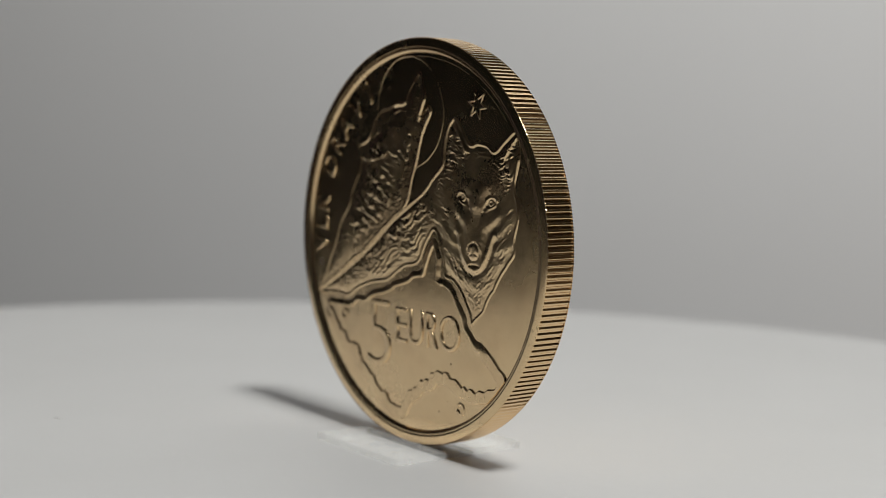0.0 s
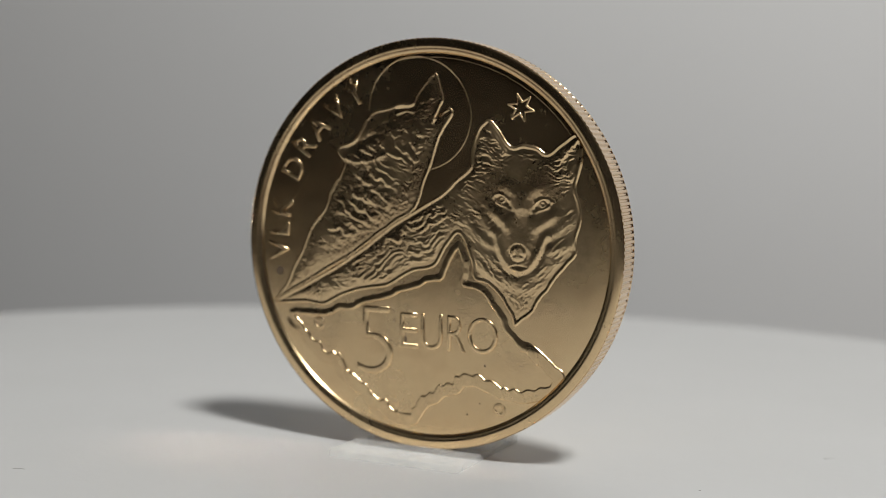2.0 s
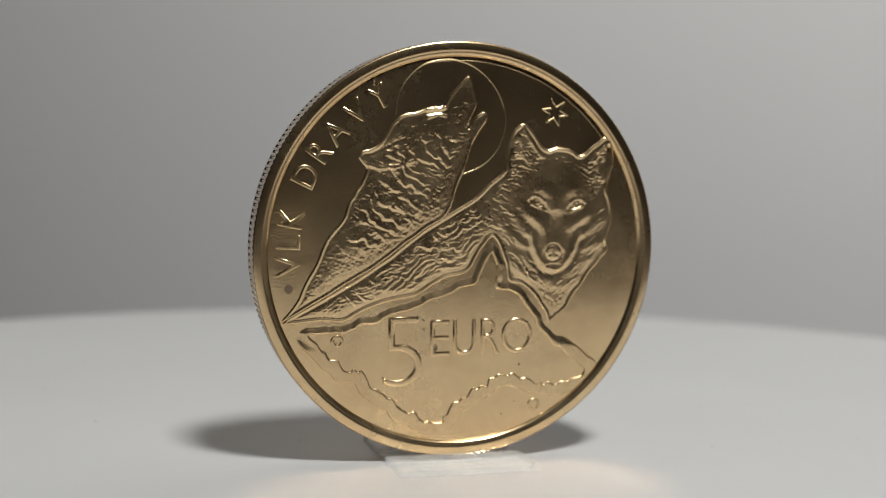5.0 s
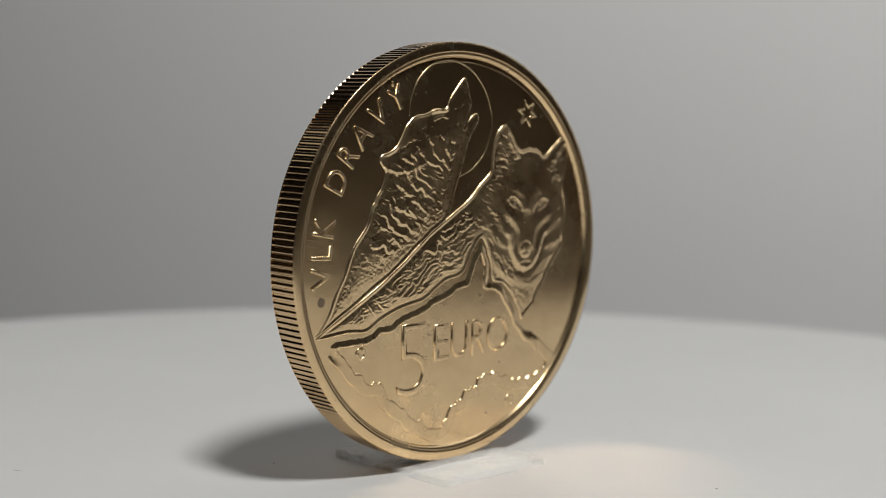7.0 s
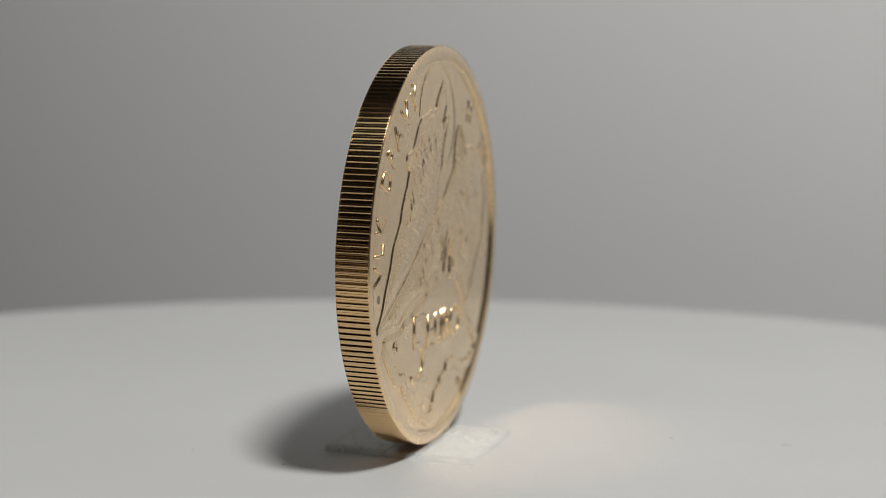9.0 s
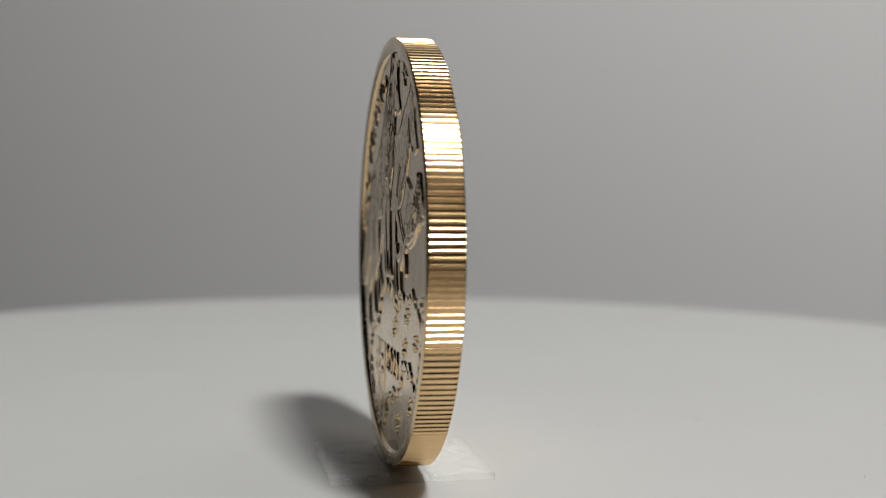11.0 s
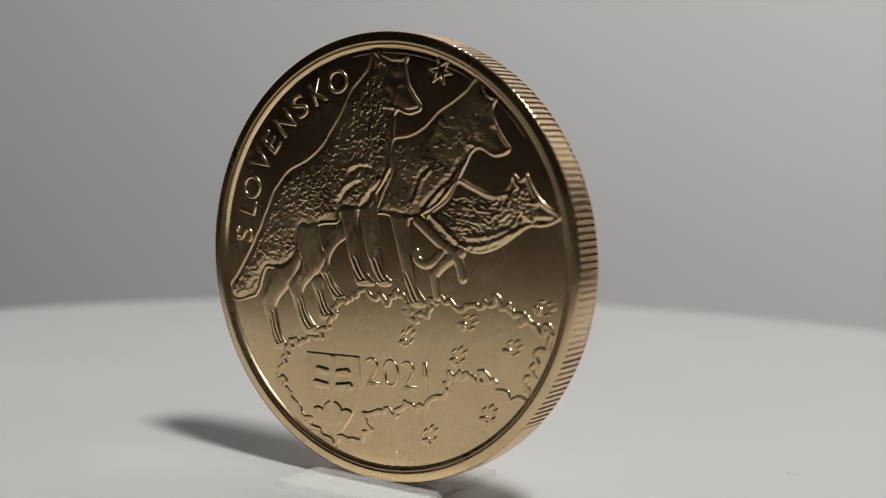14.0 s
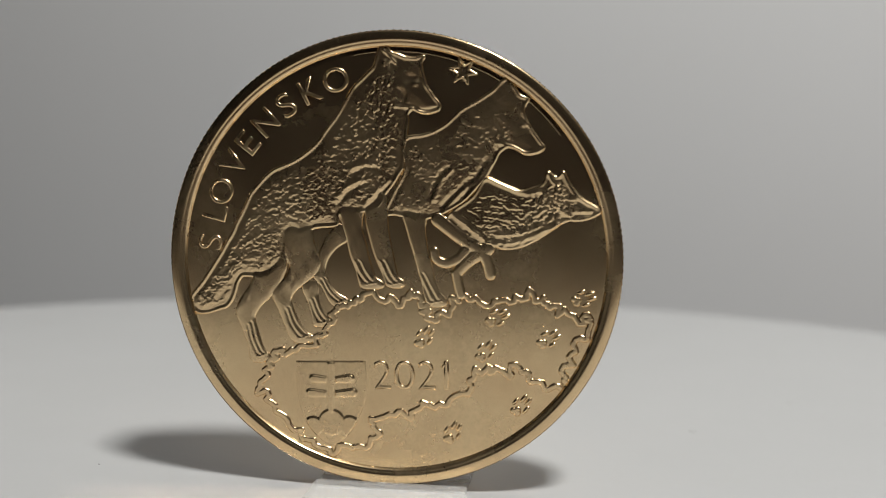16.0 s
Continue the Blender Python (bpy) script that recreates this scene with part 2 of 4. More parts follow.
def fur(X, Z, angle, along, across, seed=0.0):
    """Crests of hair locks, 0 to 1, that run along angle (degrees, may vary over the grid)."""
    a = np.radians(angle)
    wx, wz = vnoise(X * 0.7 + seed, Z * 0.7) - 0.5, vnoise(X * 0.7, Z * 0.7 + seed + 9) - 0.5
    P, Q = X + 0.9 * wx, Z + 0.9 * wz
    s, r = P * np.cos(a) + Q * np.sin(a), -P * np.sin(a) + Q * np.cos(a)
    n = vnoise(s / along + seed, r / across + 50) * 0.65 + vnoise(s / along * 2.1 + 31, r / across * 2.3 + seed) * 0.35
    crest = np.clip(1 - np.abs(2 * n - 1) * 1.9, 0, 1)
    ramp = r / (across * 1.9) + 2.2 * vnoise(s / along * 0.8 + seed + 7, r / across * 0.4)
    ramp = ramp - np.floor(ramp)
    lock = np.minimum(ramp, (1 - ramp) * 5) * step(vnoise(s / along * 1.1 + 3, r / across * 0.55 + seed) - 0.28, 0.3)
    return 0.4 * crest + 0.75 * lock


def stipple(X, Z, size, seed):
    """Short tufts like grains, 0 to 1."""
    n = vnoise(X / size + seed, Z / size * 1.25) * 0.7 + vnoise(X / size * 2.2, Z / size * 2.2 + seed) * 0.3
    return step(n - 0.42, 0.28)


def step(d, w):
    k = np.clip(d / w, 0, 1)
    return k * k * (3 - 2 * k)


def curve(pts, closed=False, n=5):
    """A smooth line through the points."""
    P = np.array(pts, float)
    Q = np.concatenate([P[-1:], P, P[:2]]) if closed else np.concatenate([2 * P[:1] - P[1:2], P, 2 * P[-1:] - P[-2:-1]])
    out = []
    for i in range(len(Q) - 3):
        a, b, c, d = Q[i:i + 4]
        for t in np.arange(n) / n:
            out.append(0.5 * (2 * b + (c - a) * t + (2 * a - 5 * b + 4 * c - d) * t * t + (3 * b - a - 3 * c + d) * t ** 3))
    return np.array(out if closed else out + [P[-1]])


def ragged(line, amp, seed):
    """A line with small irregular teeth, as on a drawn border."""
    t = np.gradient(line, axis=0)
    t /= np.maximum(np.linalg.norm(t, axis=1, keepdims=True), 1e-9)
    k = np.arange(len(line)) * 0.55
    return line + np.stack([-t[:, 1], t[:, 0]], 1) * ((vnoise(k + seed, k * 0 + seed * 3.1) - 0.5) * 2 * amp)[:, None]


def line_dist(X, Z, line, closed=False, r0=0.0, r1=0.0):
    """Distance from a line, less a radius that tapers from r0 to r1 along it."""
    best = np.full(X.shape, 1e9)
    n = len(line) if closed else len(line) - 1
    for i in range(n):
        a, b = line[i], line[(i + 1) % len(line)]
        ab = b - a
        t = np.clip(((X - a[0]) * ab[0] + (Z - a[1]) * ab[1]) / max(ab @ ab, 1e-12), 0, 1)
        d = np.hypot(X - a[0] - t * ab[0], Z - a[1] - t * ab[1]) - (r0 + (r1 - r0) * (i + t) / n)
        best = np.minimum(best, d)
    return best


def inside(X, Z, line):
    """Signed distance from a closed line, positive within."""
    hit = np.zeros(X.shape, bool)
    for a, b in zip(line, np.roll(line, -1, axis=0)):
        if a[1] != b[1]:
            hit ^= ((a[1] > Z) != (b[1] > Z)) & (X < (b[0] - a[0]) * (Z - a[1]) / (b[1] - a[1]) + a[0])
    d = line_dist(X, Z, line, True)
    return np.where(hit, d, -d)


def grid(points, margin=0.3, pitch=0.05):
    P = np.array(points)
    lo, hi = P.min(0) - margin, P.max(0) + margin
    return np.meshgrid(np.arange(lo[0], hi[0], pitch), np.arange(lo[1], hi[1], pitch))


def stroke(X, Z, pts, width, height):
    return height * np.exp(-(line_dist(X, Z, curve(pts, n=4)) / width) ** 2)


def blob(X, Z, c, rx, rz, height, turn=0.0):
    a = math.radians(turn)
    x, z = X - c[0], Z - c[1]
    p, q = x * math.cos(a) + z * math.sin(a), -x * math.sin(a) + z * math.cos(a)
    return height * np.exp(-((p / rx) ** 2 + (q / rz) ** 2))


def emboss(name, X, Z, H, side, label="", material=None):
    """A relief (mm above the field) as a mesh of its own; side 1 is the obverse, -1 the reverse seen from its own front."""
    H = np.where(np.hypot(X, Z) > 15.75, -0.06, np.maximum(H, -0.06))
    H = np.minimum(H, 0.235)
    up = H > -0.03
    cell = up[:-1, :-1] | up[1:, :-1] | up[:-1, 1:] | up[1:, 1:]
    idx = -np.ones(H.shape, int)
    use = np.zeros(H.shape, bool)
    for a, b in ((slice(None, -1), slice(None, -1)), (slice(1, None), slice(None, -1)), (slice(None, -1), slice(1, None)), (slice(1, None), slice(1, None))):
        use[a, b] |= cell
    idx[use] = np.arange(use.sum())
    V = np.stack([side * X[use] * MM, -side * (FIELD + H[use]) * MM, Z[use] * MM], 1)
    i, j = np.nonzero(cell)
    Fc = np.stack([idx[i, j], idx[i, j + 1], idx[i + 1, j + 1], idx[i + 1, j]], 1)
    return mesh_ob(name, V.tolist(), Fc.tolist(), material or M_RELIEF, coin, label)


def lipped(d, lip, dip, body, edge=0.12, dome=2.6):
    """A figure's section: a thin raised outline, a gutter inside it, then the body that swells towards its middle."""
    k = np.clip((d - 0.22) / dome, 0, 1)
    return -0.06 + (1.15 * lip + 0.06) * step(d + 0.12, edge + 0.10) - 1.3 * dip * step(d - 0.12, 0.22) + body * np.sqrt(k * (2 - k))


def tiers(phase, fade, height, crest=0.26):
    """Overlapping layers of hair, one to each unit of phase: a long upper slope and a short steep lower edge."""
    t = phase - np.floor(phase)
    return height * fade * np.minimum(t / crest, (1 - t) / (1 - crest))


def tufts(X, Z, angle, pitch, length, height, seed):
    """Short scalloped tufts in staggered rows; the rows run along angle (degrees)."""
    a = np.radians(angle)
    P = X + 1.1 * (vnoise(X * 0.8 + seed, Z * 0.8) - 0.5)
    Q = Z + 1.1 * (vnoise(X * 0.8, Z * 0.8 + seed) - 0.5)
    u, w = P * np.cos(a) + Q * np.sin(a), -P * np.sin(a) + Q * np.cos(a)
    row = w / pitch + 1.4 * (vnoise(u / length * 0.7 + seed, w / pitch * 0.6) - 0.5)
    k = np.floor(row)
    sc = np.abs(np.sin(np.pi * (u / length + 0.37 * k + vnoise(k * 3.7 + seed, k * 0) * 2)))
    row = row + 0.42 * sc
    fade = 0.25 + 0.75 * step(vnoise(u / length * 1.3 + seed + 5, w / pitch * 0.8) - 0.25, 0.4)
    return tiers(row, fade, height)


def frost(X, Z, height, seed=0.0, size=0.13):
    """The fine pitted grain of a frosted die."""
    return height * (vnoise(X / size + seed, Z / size) + 0.6 * vnoise(X / size * 0.53, Z / size * 0.53 + seed) - 0.8)


def hairs(X, Z, H, mask, n, angle, length, width, height, seed):
    """Adds n short crisp locks of hair where mask allows, each a thin crest with a furrow below it."""
    rnd = np.random.RandomState(seed)
    px = X[0, 1] - X[0, 0]
    ok = np.argwhere(mask > 0.5)
    for i, j in ok[rnd.randint(0, len(ok), n)]:
        a = math.radians(angle(X[i, j], Z[i, j]) + rnd.uniform(-14, 14))
        ln, bend = length * rnd.uniform(0.55, 1.3), rnd.uniform(-0.18, 0.18)
        u, w = np.array((math.cos(a), math.sin(a))), np.array((-math.sin(a), math.cos(a)))
        c = np.array((X[i, j], Z[i, j]))
        k = int((ln * 0.6 + 0.5) / px)
        sl = (slice(max(i - k, 0), i + k + 1), slice(max(j - k, 0), j + k + 1))
        x, z, f = X[sl], Z[sl], mask[sl]
        t = ((x - c[0]) * u[0] + (z - c[1]) * u[1]) / (ln / 2)
        v = (x - c[0]) * w[0] + (z - c[1]) * w[1] - bend * ln * t * t - 0.03 * np.sin(t * 5 + j)
        fade = np.clip(1 - t * t, 0, 1) ** 0.5 * f
        H[sl] += height * rnd.uniform(0.6, 1.2) * fade * (np.exp(-(v / width) ** 2) - 0.75 * np.exp(-((v + 1.7 * width) / (1.2 * width)) ** 2))
    return H


def ribbon(X, Z, line, half, height, closed=False, edge=0.16):
    d = line_dist(X, Z, line, closed)
    return -0.06 + (height + 0.06) * step(half + edge / 2 - d, edge)


# obverse: the howling wolf
HOWLER = [(-14.50, -5.68), (-13.48, -4.27), (-12.72, -2.73), (-11.93, -1.10), (-11.05, 0.84), (-9.81, 2.48), (-9.42, 3.63), (-8.93, 4.55), (-8.32, 5.57), (-7.93, 6.53), (-8.44, 7.16), (-8.54, 7.70), (-8.09, 8.03), (-6.92, 8.60), (-6.00, 10.07), (-5.25, 10.82), (-3.99, 11.21), (-2.86, 11.56), (-1.82, 11.59), (-1.03, 12.78), (0.25, 14.17), (0.73, 13.33), (1.13, 12.07), (0.79, 11.16), (0.49, 10.47), (1.15, 11.03), (1.69, 11.36), (2.02, 10.88), (1.19, 9.58), (0.63, 8.34), (0.09, 6.51), (-0.42, 5.21), (-1.15, 3.00), (-3.31, 1.48), (-5.11, 0.20), (-7.36, -1.47), (-9.62, -2.80), (-11.43, -4.00)]
X, Z = grid(HOWLER)
d = inside(X, Z, ragged(curve(HOWLER, True, 4), 0.06, 2))
H = lipped(d, 0.075, 0.05, 0.10, dome=2.4)
neck = step(Z - 0.2, 3.2) * step(d - 0.35, 0.6)
head = step(Z - 8.8, 1.5)
H += step(d - 0.3, 0.8) * 0.035 * (vnoise(X * 0.5, Z * 0.5 + 3) - 0.4)
# the throat's fur falls in chevrons about a line from the chin to the chest
spine = -2.7 + 0.31 * (Z - 2.1)
away = X - spine
bent = np.where(away < 0, 0.66 * away, -0.42 * away)
warp = 1.3 * (vnoise(X * 0.75, Z * 0.75) - 0.5) + 0.5 * (vnoise(X * 2.1 + 4, Z * 2.1) - 0.5)
broken = step(vnoise(X * 0.75 + 31, Z * 1.1) - 0.12, 0.4)
chest = step(d - 0.75, 1.1) * step(Z + 1.2, 2.0) * (1 - 0.75 * head)
H += tiers((Z + bent) / 0.98 + warp, broken * chest, 0.070)
H += chest * (1 - 0.5 * broken) * tufts(X, Z, np.where(away < 0, -33, 22), 0.42, 0.8, 0.018, 12)
lean = lambda x, z: (-33 if x < -2.7 + 0.31 * (z - 2.1) else 22) if z < 8 else 14
H = hairs(X, Z, H, neck, 150, lean, 0.7, 0.06, 0.013, 4)
H += step(d - 0.3, 0.3) * frost(X, Z, 0.018, 3, 0.16)
H += stroke(X, Z, [(-8.12, 6.98), (-6.61, 6.66), (-5.03, 6.92), (-3.90, 7.41)], 0.20, 0.06)
H -= stroke(X, Z, [(-7.54, 7.68), (-6.19, 8.35), (-5.30, 8.91)], 0.28, 0.06)
H += stroke(X, Z, [(-6.18, 7.80), (-5.06, 8.20)], 0.3, 0.05)
H += stroke(X, Z, [(-2.99, 11.37), (-2.27, 11.62), (-1.64, 11.59)], 0.16, 0.07) - stroke(X, Z, [(-3.08, 11.10), (-1.95, 11.22)], 0.12, 0.06)
H += stroke(X, Z, [(-2.98, 10.74), (-2.17, 11.03), (-1.48, 10.92)], 0.12, 0.05)
H += stroke(X, Z, [(1.00, 11.84), (0.56, 11.02), (0.22, 10.15)], 0.16, 0.06) - stroke(X, Z, [(1.27, 11.62), (0.84, 10.89), (0.45, 10.06)], 0.16, 0.10)
H += stroke(X, Z, [(1.84, 10.92), (1.14, 9.72), (0.63, 8.34), (0.13, 6.60)], 0.16, 0.05)
emboss("howling_wolf", X, Z, H, 1, "raised howling wolf relief with furrowed fur")

# obverse: the wolf that looks ahead
STARER = [(-14.50, -5.82), (-11.43, -3.95), (-7.81, -1.80), (-5.11, 0.15), (-3.31, 1.57), (-1.05, 3.00), (0.98, 4.19), (2.54, 5.65), (3.66, 6.64), (3.71, 7.87), (4.12, 9.43), (4.74, 10.31), (5.37, 10.42), (6.04, 9.76), (7.14, 8.42), (8.19, 8.58), (9.34, 8.38), (10.28, 7.99), (11.40, 8.85), (12.57, 9.61), (12.96, 9.11), (13.20, 7.61), (12.89, 6.09), (12.78, 5.26), (13.20, 3.93), (13.29, 2.87), (12.93, 1.39), (12.97, 0.13), (12.22, -0.86), (11.33, -2.04), (10.67, -2.98), (10.00, -3.79), (9.43, -4.83), (8.66, -5.45), (7.98, -6.07), (7.58, -5.05), (6.61, -3.77), (5.56, -2.77), (4.34, -2.47), (4.03, -1.13), (3.52, 0.25), (2.95, 1.07), (2.40, 0.87), (1.60, -0.25), (0.72, -1.75)]
STARER += [(-1.15, -2.26), (-3.65, -3.65), (-5.93, -4.12), (-8.21, -5.00), (-9.57, -5.72), (-11.40, -5.66)]
X, Z = grid(STARER)
d = inside(X, Z, ragged(curve(STARER, True, 4), 0.06, 6))
H = lipped(d, 0.075, 0.08, 0.085, dome=1.5)
H += step(d - 0.3, 0.8) * 0.035 * (vnoise(X * 0.5 + 9, Z * 0.5) - 0.4) + step(d - 0.2, 0.3) * frost(X, Z, 0.010, 8, 0.19)
flank = step(2.2 - X, 1.2) * step(d - 0.3, 0.5)
FACE = (8.27, 3.49)
near = np.hypot((X - FACE[0]) / 4.6, (Z - FACE[1]) / 5.2)
ruff = step(d - 0.3, 0.5) * step(near - 0.62, 0.35) * (1 - flank)
H += flank * tufts(X, Z, 24 + 9 * np.sin(X * 0.8), 0.62, 1.3, 0.070, 21) * (0.5 + 0.5 * step(X + 10.5, 5.0))
H += ruff * step(Z - FACE[1] - 0.6, 1.4) * tufts(X, Z, np.where(X < FACE[0], -14, 16), 0.46, 0.8, 0.056, 40)
H = hairs(X, Z, H, flank, 190, lambda x, z: 18 + 16 * math.sin(x * 1.3 + z), 0.9, 0.065, 0.014, 6)


def coat_lean(x, z):
    if z > FACE[1] + 2.0:
        return -8 if x < FACE[0] else 25
    return (-48 if z < FACE[1] - 2.5 else -30) if x < FACE[0] else 42


crown = step(Z - FACE[1] - 0.2, 1.2)
H = hairs(X, Z, H, ruff * crown, 110, coat_lean, 0.7, 0.06, 0.014, 7)
H = hairs(X, Z, H, ruff * (1 - crown), 60, coat_lean, 0.9, 0.09, 0.016, 8)
H += blob(X, Z, (8.25, 6.57), 2.6, 2.6, 0.07) + blob(X, Z, (8.17, 2.20), 1.7, 3.2, 0.06) + blob(X, Z, (8.06, 0.03), 1.7, 1.5, 0.06)
H -= stroke(X, Z, [(8.11, 8.17), (8.15, 6.80), (8.11, 5.42)], 0.35, 0.025)
for eye in ((6.54, 4.10), (10.05, 3.91)):
    tilt = -18 if eye[0] < 8.5 else 16
    q = np.hypot(X - eye[0], Z - eye[1])
    lid = np.hypot((X - eye[0]) / 0.56, (Z - eye[1] - math.tan(math.radians(tilt)) * (X - eye[0])) / 0.33)
    H += -0.035 * step(1.15 - lid, 0.3) + 0.055 * step(0.33 - q, 0.14) - 0.045 * step(0.17 - q, 0.10) + 0.03 * step(0.07 - q, 0.06)
    H += 0.028 * np.exp(-((lid - 1.25) / 0.18) ** 2) - blob(X, Z, eye, 1.0, 0.6, 0.04, tilt)
H += stroke(X, Z, [(5.89, 4.36), (6.48, 4.56), (7.18, 4.11)], 0.14, 0.035) + stroke(X, Z, [(9.49, 4.08), (10.04, 4.32), (10.79, 4.11)], 0.14, 0.035)
H += stroke(X, Z, [(6.04, 3.90), (6.65, 3.64), (7.39, 3.38)], 0.12, 0.025) + stroke(X, Z, [(9.29, 3.24), (9.98, 3.44), (10.61, 3.73)], 0.12, 0.025)
H -= stroke(X, Z, [(7.20, 3.75), (7.49, 3.20)], 0.2, 0.05) + stroke(X, Z, [(9.42, 3.61), (9.16, 3.05)], 0.2, 0.05)
for pts, w, h in (([(6.9, 5.2), (7.7, 4.6), (7.9, 3.6)], 0.5, 0.05), ([(9.6, 5.2), (8.8, 4.6), (8.6, 3.6)], 0.5, 0.05), ([(5.6, 3.1), (6.4, 2.7), (7.1, 2.0)], 0.42, 0.034),
                  ([(11.1, 3.1), (10.3, 2.6), (9.5, 1.9)], 0.42, 0.034), ([(7.2, 2.4), (7.3, 1.2), (7.4, 0.3)], 0.4, 0.035), ([(9.2, 2.4), (9.0, 1.2), (8.9, 0.3)], 0.4, 0.035)):
    H += stroke(X, Z, pts, w, h)
H -= stroke(X, Z, [(6.0, 2.2), (6.7, 1.4), (6.9, 0.4)], 0.4, 0.03) + stroke(X, Z, [(10.5, 2.1), (9.8, 1.3), (9.5, 0.4)], 0.4, 0.03)
NOSE = (8.11, -0.11)
q = np.hypot((X - NOSE[0]) / 0.62, (Z - NOSE[1]) / 0.60)
H += 0.05 * step(1.1 - q, 0.35) - 0.022 * np.exp(-((q - 1.18) / 0.16) ** 2)
H -= blob(X, Z, (7.79, -0.30), 0.20, 0.11, 0.045, 25) + blob(X, Z, (8.49, -0.29), 0.20, 0.11, 0.045, -25)
H -= stroke(X, Z, [(8.13, -0.71), (8.14, -0.95)], 0.09, 0.03) + stroke(X, Z, [(7.54, -1.24), (8.14, -1.13), (8.84, -1.21)], 0.09, 0.035)
H += stroke(X, Z, [(6.17, 1.33), (6.58, -0.05), (6.97, -0.79), (7.55, -1.33), (8.20, -1.55), (8.94, -1.30), (9.56, -0.54), (10.07, 0.67), (10.42, 1.42)], 0.26, 0.06)
H -= stroke(X, Z, [(5.81, 1.04), (6.27, -0.52), (7.00, -1.53), (8.12, -1.97), (9.13, -1.57), (9.93, -0.63), (10.62, 0.96)], 0.26, 0.05)
# folds of the cheeks and the ruff
for fold, w, h in (([(3.56, 2.28), (4.23, 1.37), (5.17, 0.75), (6.29, 0.40)], 0.42, 0.075), ([(4.74, 2.86), (5.31, 2.04), (5.98, 1.32)], 0.34, 0.065), ([(5.26, 3.79), (5.92, 3.16), (6.60, 2.35)], 0.32, 0.05),
                   ([(3.81, -0.02), (4.67, -1.11), (5.62, -1.93), (6.38, -2.47)], 0.30, 0.06), ([(4.45, 0.27), (5.49, -0.54), (6.52, -1.17)], 0.26, 0.035), ([(5.05, -1.29), (6.47, -2.28), (8.15, -2.62)], 0.34, 0.04),
                   ([(12.14, 2.57), (11.42, 1.91), (10.51, 1.42)], 0.36, 0.065), ([(10.92, 2.91), (10.38, 2.44), (9.84, 2.15)], 0.32, 0.05), ([(13.19, 1.76), (12.66, 1.01), (11.66, 0.52), (10.92, 0.32)], 0.40, 0.07),
                   ([(12.98, -0.00), (12.45, -0.85), (11.55, -1.52)], 0.28, 0.045), ([(11.33, -0.60), (10.61, -1.26), (9.70, -1.84)], 0.28, 0.035), ([(10.64, -2.19), (9.55, -2.77), (8.35, -3.08)], 0.32, 0.035)):
    side_ = 0.30 if fold[0][0] < FACE[0] else -0.30
    H += stroke(X, Z, fold, w * 1.1, h * 0.38) - stroke(X, Z, [(p[0] - side_, p[1] - 0.55) for p in fold], w * 0.9, h * 0.24)
H = hairs(X, Z, H, ruff * (1 - crown), 130, coat_lean, 0.55, 0.055, 0.012, 18)
for c, lean_ in (((5.97, 1.78), -35), ((11.23, 1.99), 40)):
    for k in range(5):
        e = (c[0] + (k - 2) * 0.24, c[1] - (k - 2) * 0.26 * (1 if lean_ < 0 else -1))
        H += blob(X, Z, e, 0.30, 0.065, 0.016, lean_ + 80 if lean_ < 0 else lean_ + 70)
bib = step(FACE[1] - 5.2 - Z, 1.0) * step(d - 0.35, 0.4)
H += bib * frost(X, Z, 0.013, 31, 0.16)
H -= stroke(X, Z, [(4.99, 9.46), (4.58, 8.08), (4.43, 6.89)], 0.42, 0.07) + stroke(X, Z, [(12.65, 8.65), (12.13, 7.72), (11.70, 6.89)], 0.35, 0.06)
H += stroke(X, Z, [(5.25, 10.10), (5.88, 9.02), (6.79, 7.86)], 0.16, 0.08) + stroke(X, Z, [(12.91, 9.20), (12.20, 8.46), (11.49, 7.61)], 0.16, 0.08)
H += stroke(X, Z, [(13.07, 7.38), (12.73, 6.54), (12.38, 5.98)], 0.2, 0.06)
for z_, x_ in ((-0.2, 0.0), (-0.9, 0.1), (-1.6, -0.1), (-2.3, 0.1)):
    c = (4.91, 9.18)
    H += stroke(X, Z, [(c[0] - 0.45 + x_, c[1] + z_), (c[0] + 0.1 + x_, c[1] + z_ + 0.22), (c[0] + 0.65 + x_, c[1] + z_ - 0.05)], 0.11, 0.03)
emboss("staring_wolf", X, Z, H, 1, "raised relief of a wolf facing ahead")

# obverse: the moon, the ragged map line, the star and the mint marks
MOON = [(-5.66, 10.99), (-5.51, 12.34), (-4.86, 13.71), (-3.62, 14.87), (-2.05, 15.41), (-0.46, 15.36), (1.14, 14.73), (2.54, 13.47), (3.36, 11.91), (3.63, 10.56), (3.35, 9.18), (2.70, 7.94), (1.50, 6.86), (0.01, 6.23)]
X, Z = grid(MOON)
emboss("moon_ring", X, Z, ribbon(X, Z, curve(MOON, n=6), 0.05, 0.07, edge=0.18), 1, "thin raised moon circle")
MAP = [(-12.67, -6.48), (-10.70, -6.48), (-9.19, -6.36), (-8.10, -5.69), (-6.91, -5.67), (-5.91, -5.04), (-3.40, -4.44), (-2.36, -3.76), (-1.12, -3.41), (-0.08, -2.79), (1.26, -2.67), (1.64, -1.64), (2.83, 0.33), (3.42, -0.82), (3.58, -1.60), (3.39, -2.90), (4.40, -2.93), (5.35, -3.47), (6.17, -4.62), (6.98, -5.35), (7.25, -6.28), (8.26, -7.29), (9.83, -8.39), (11.27, -9.49)]
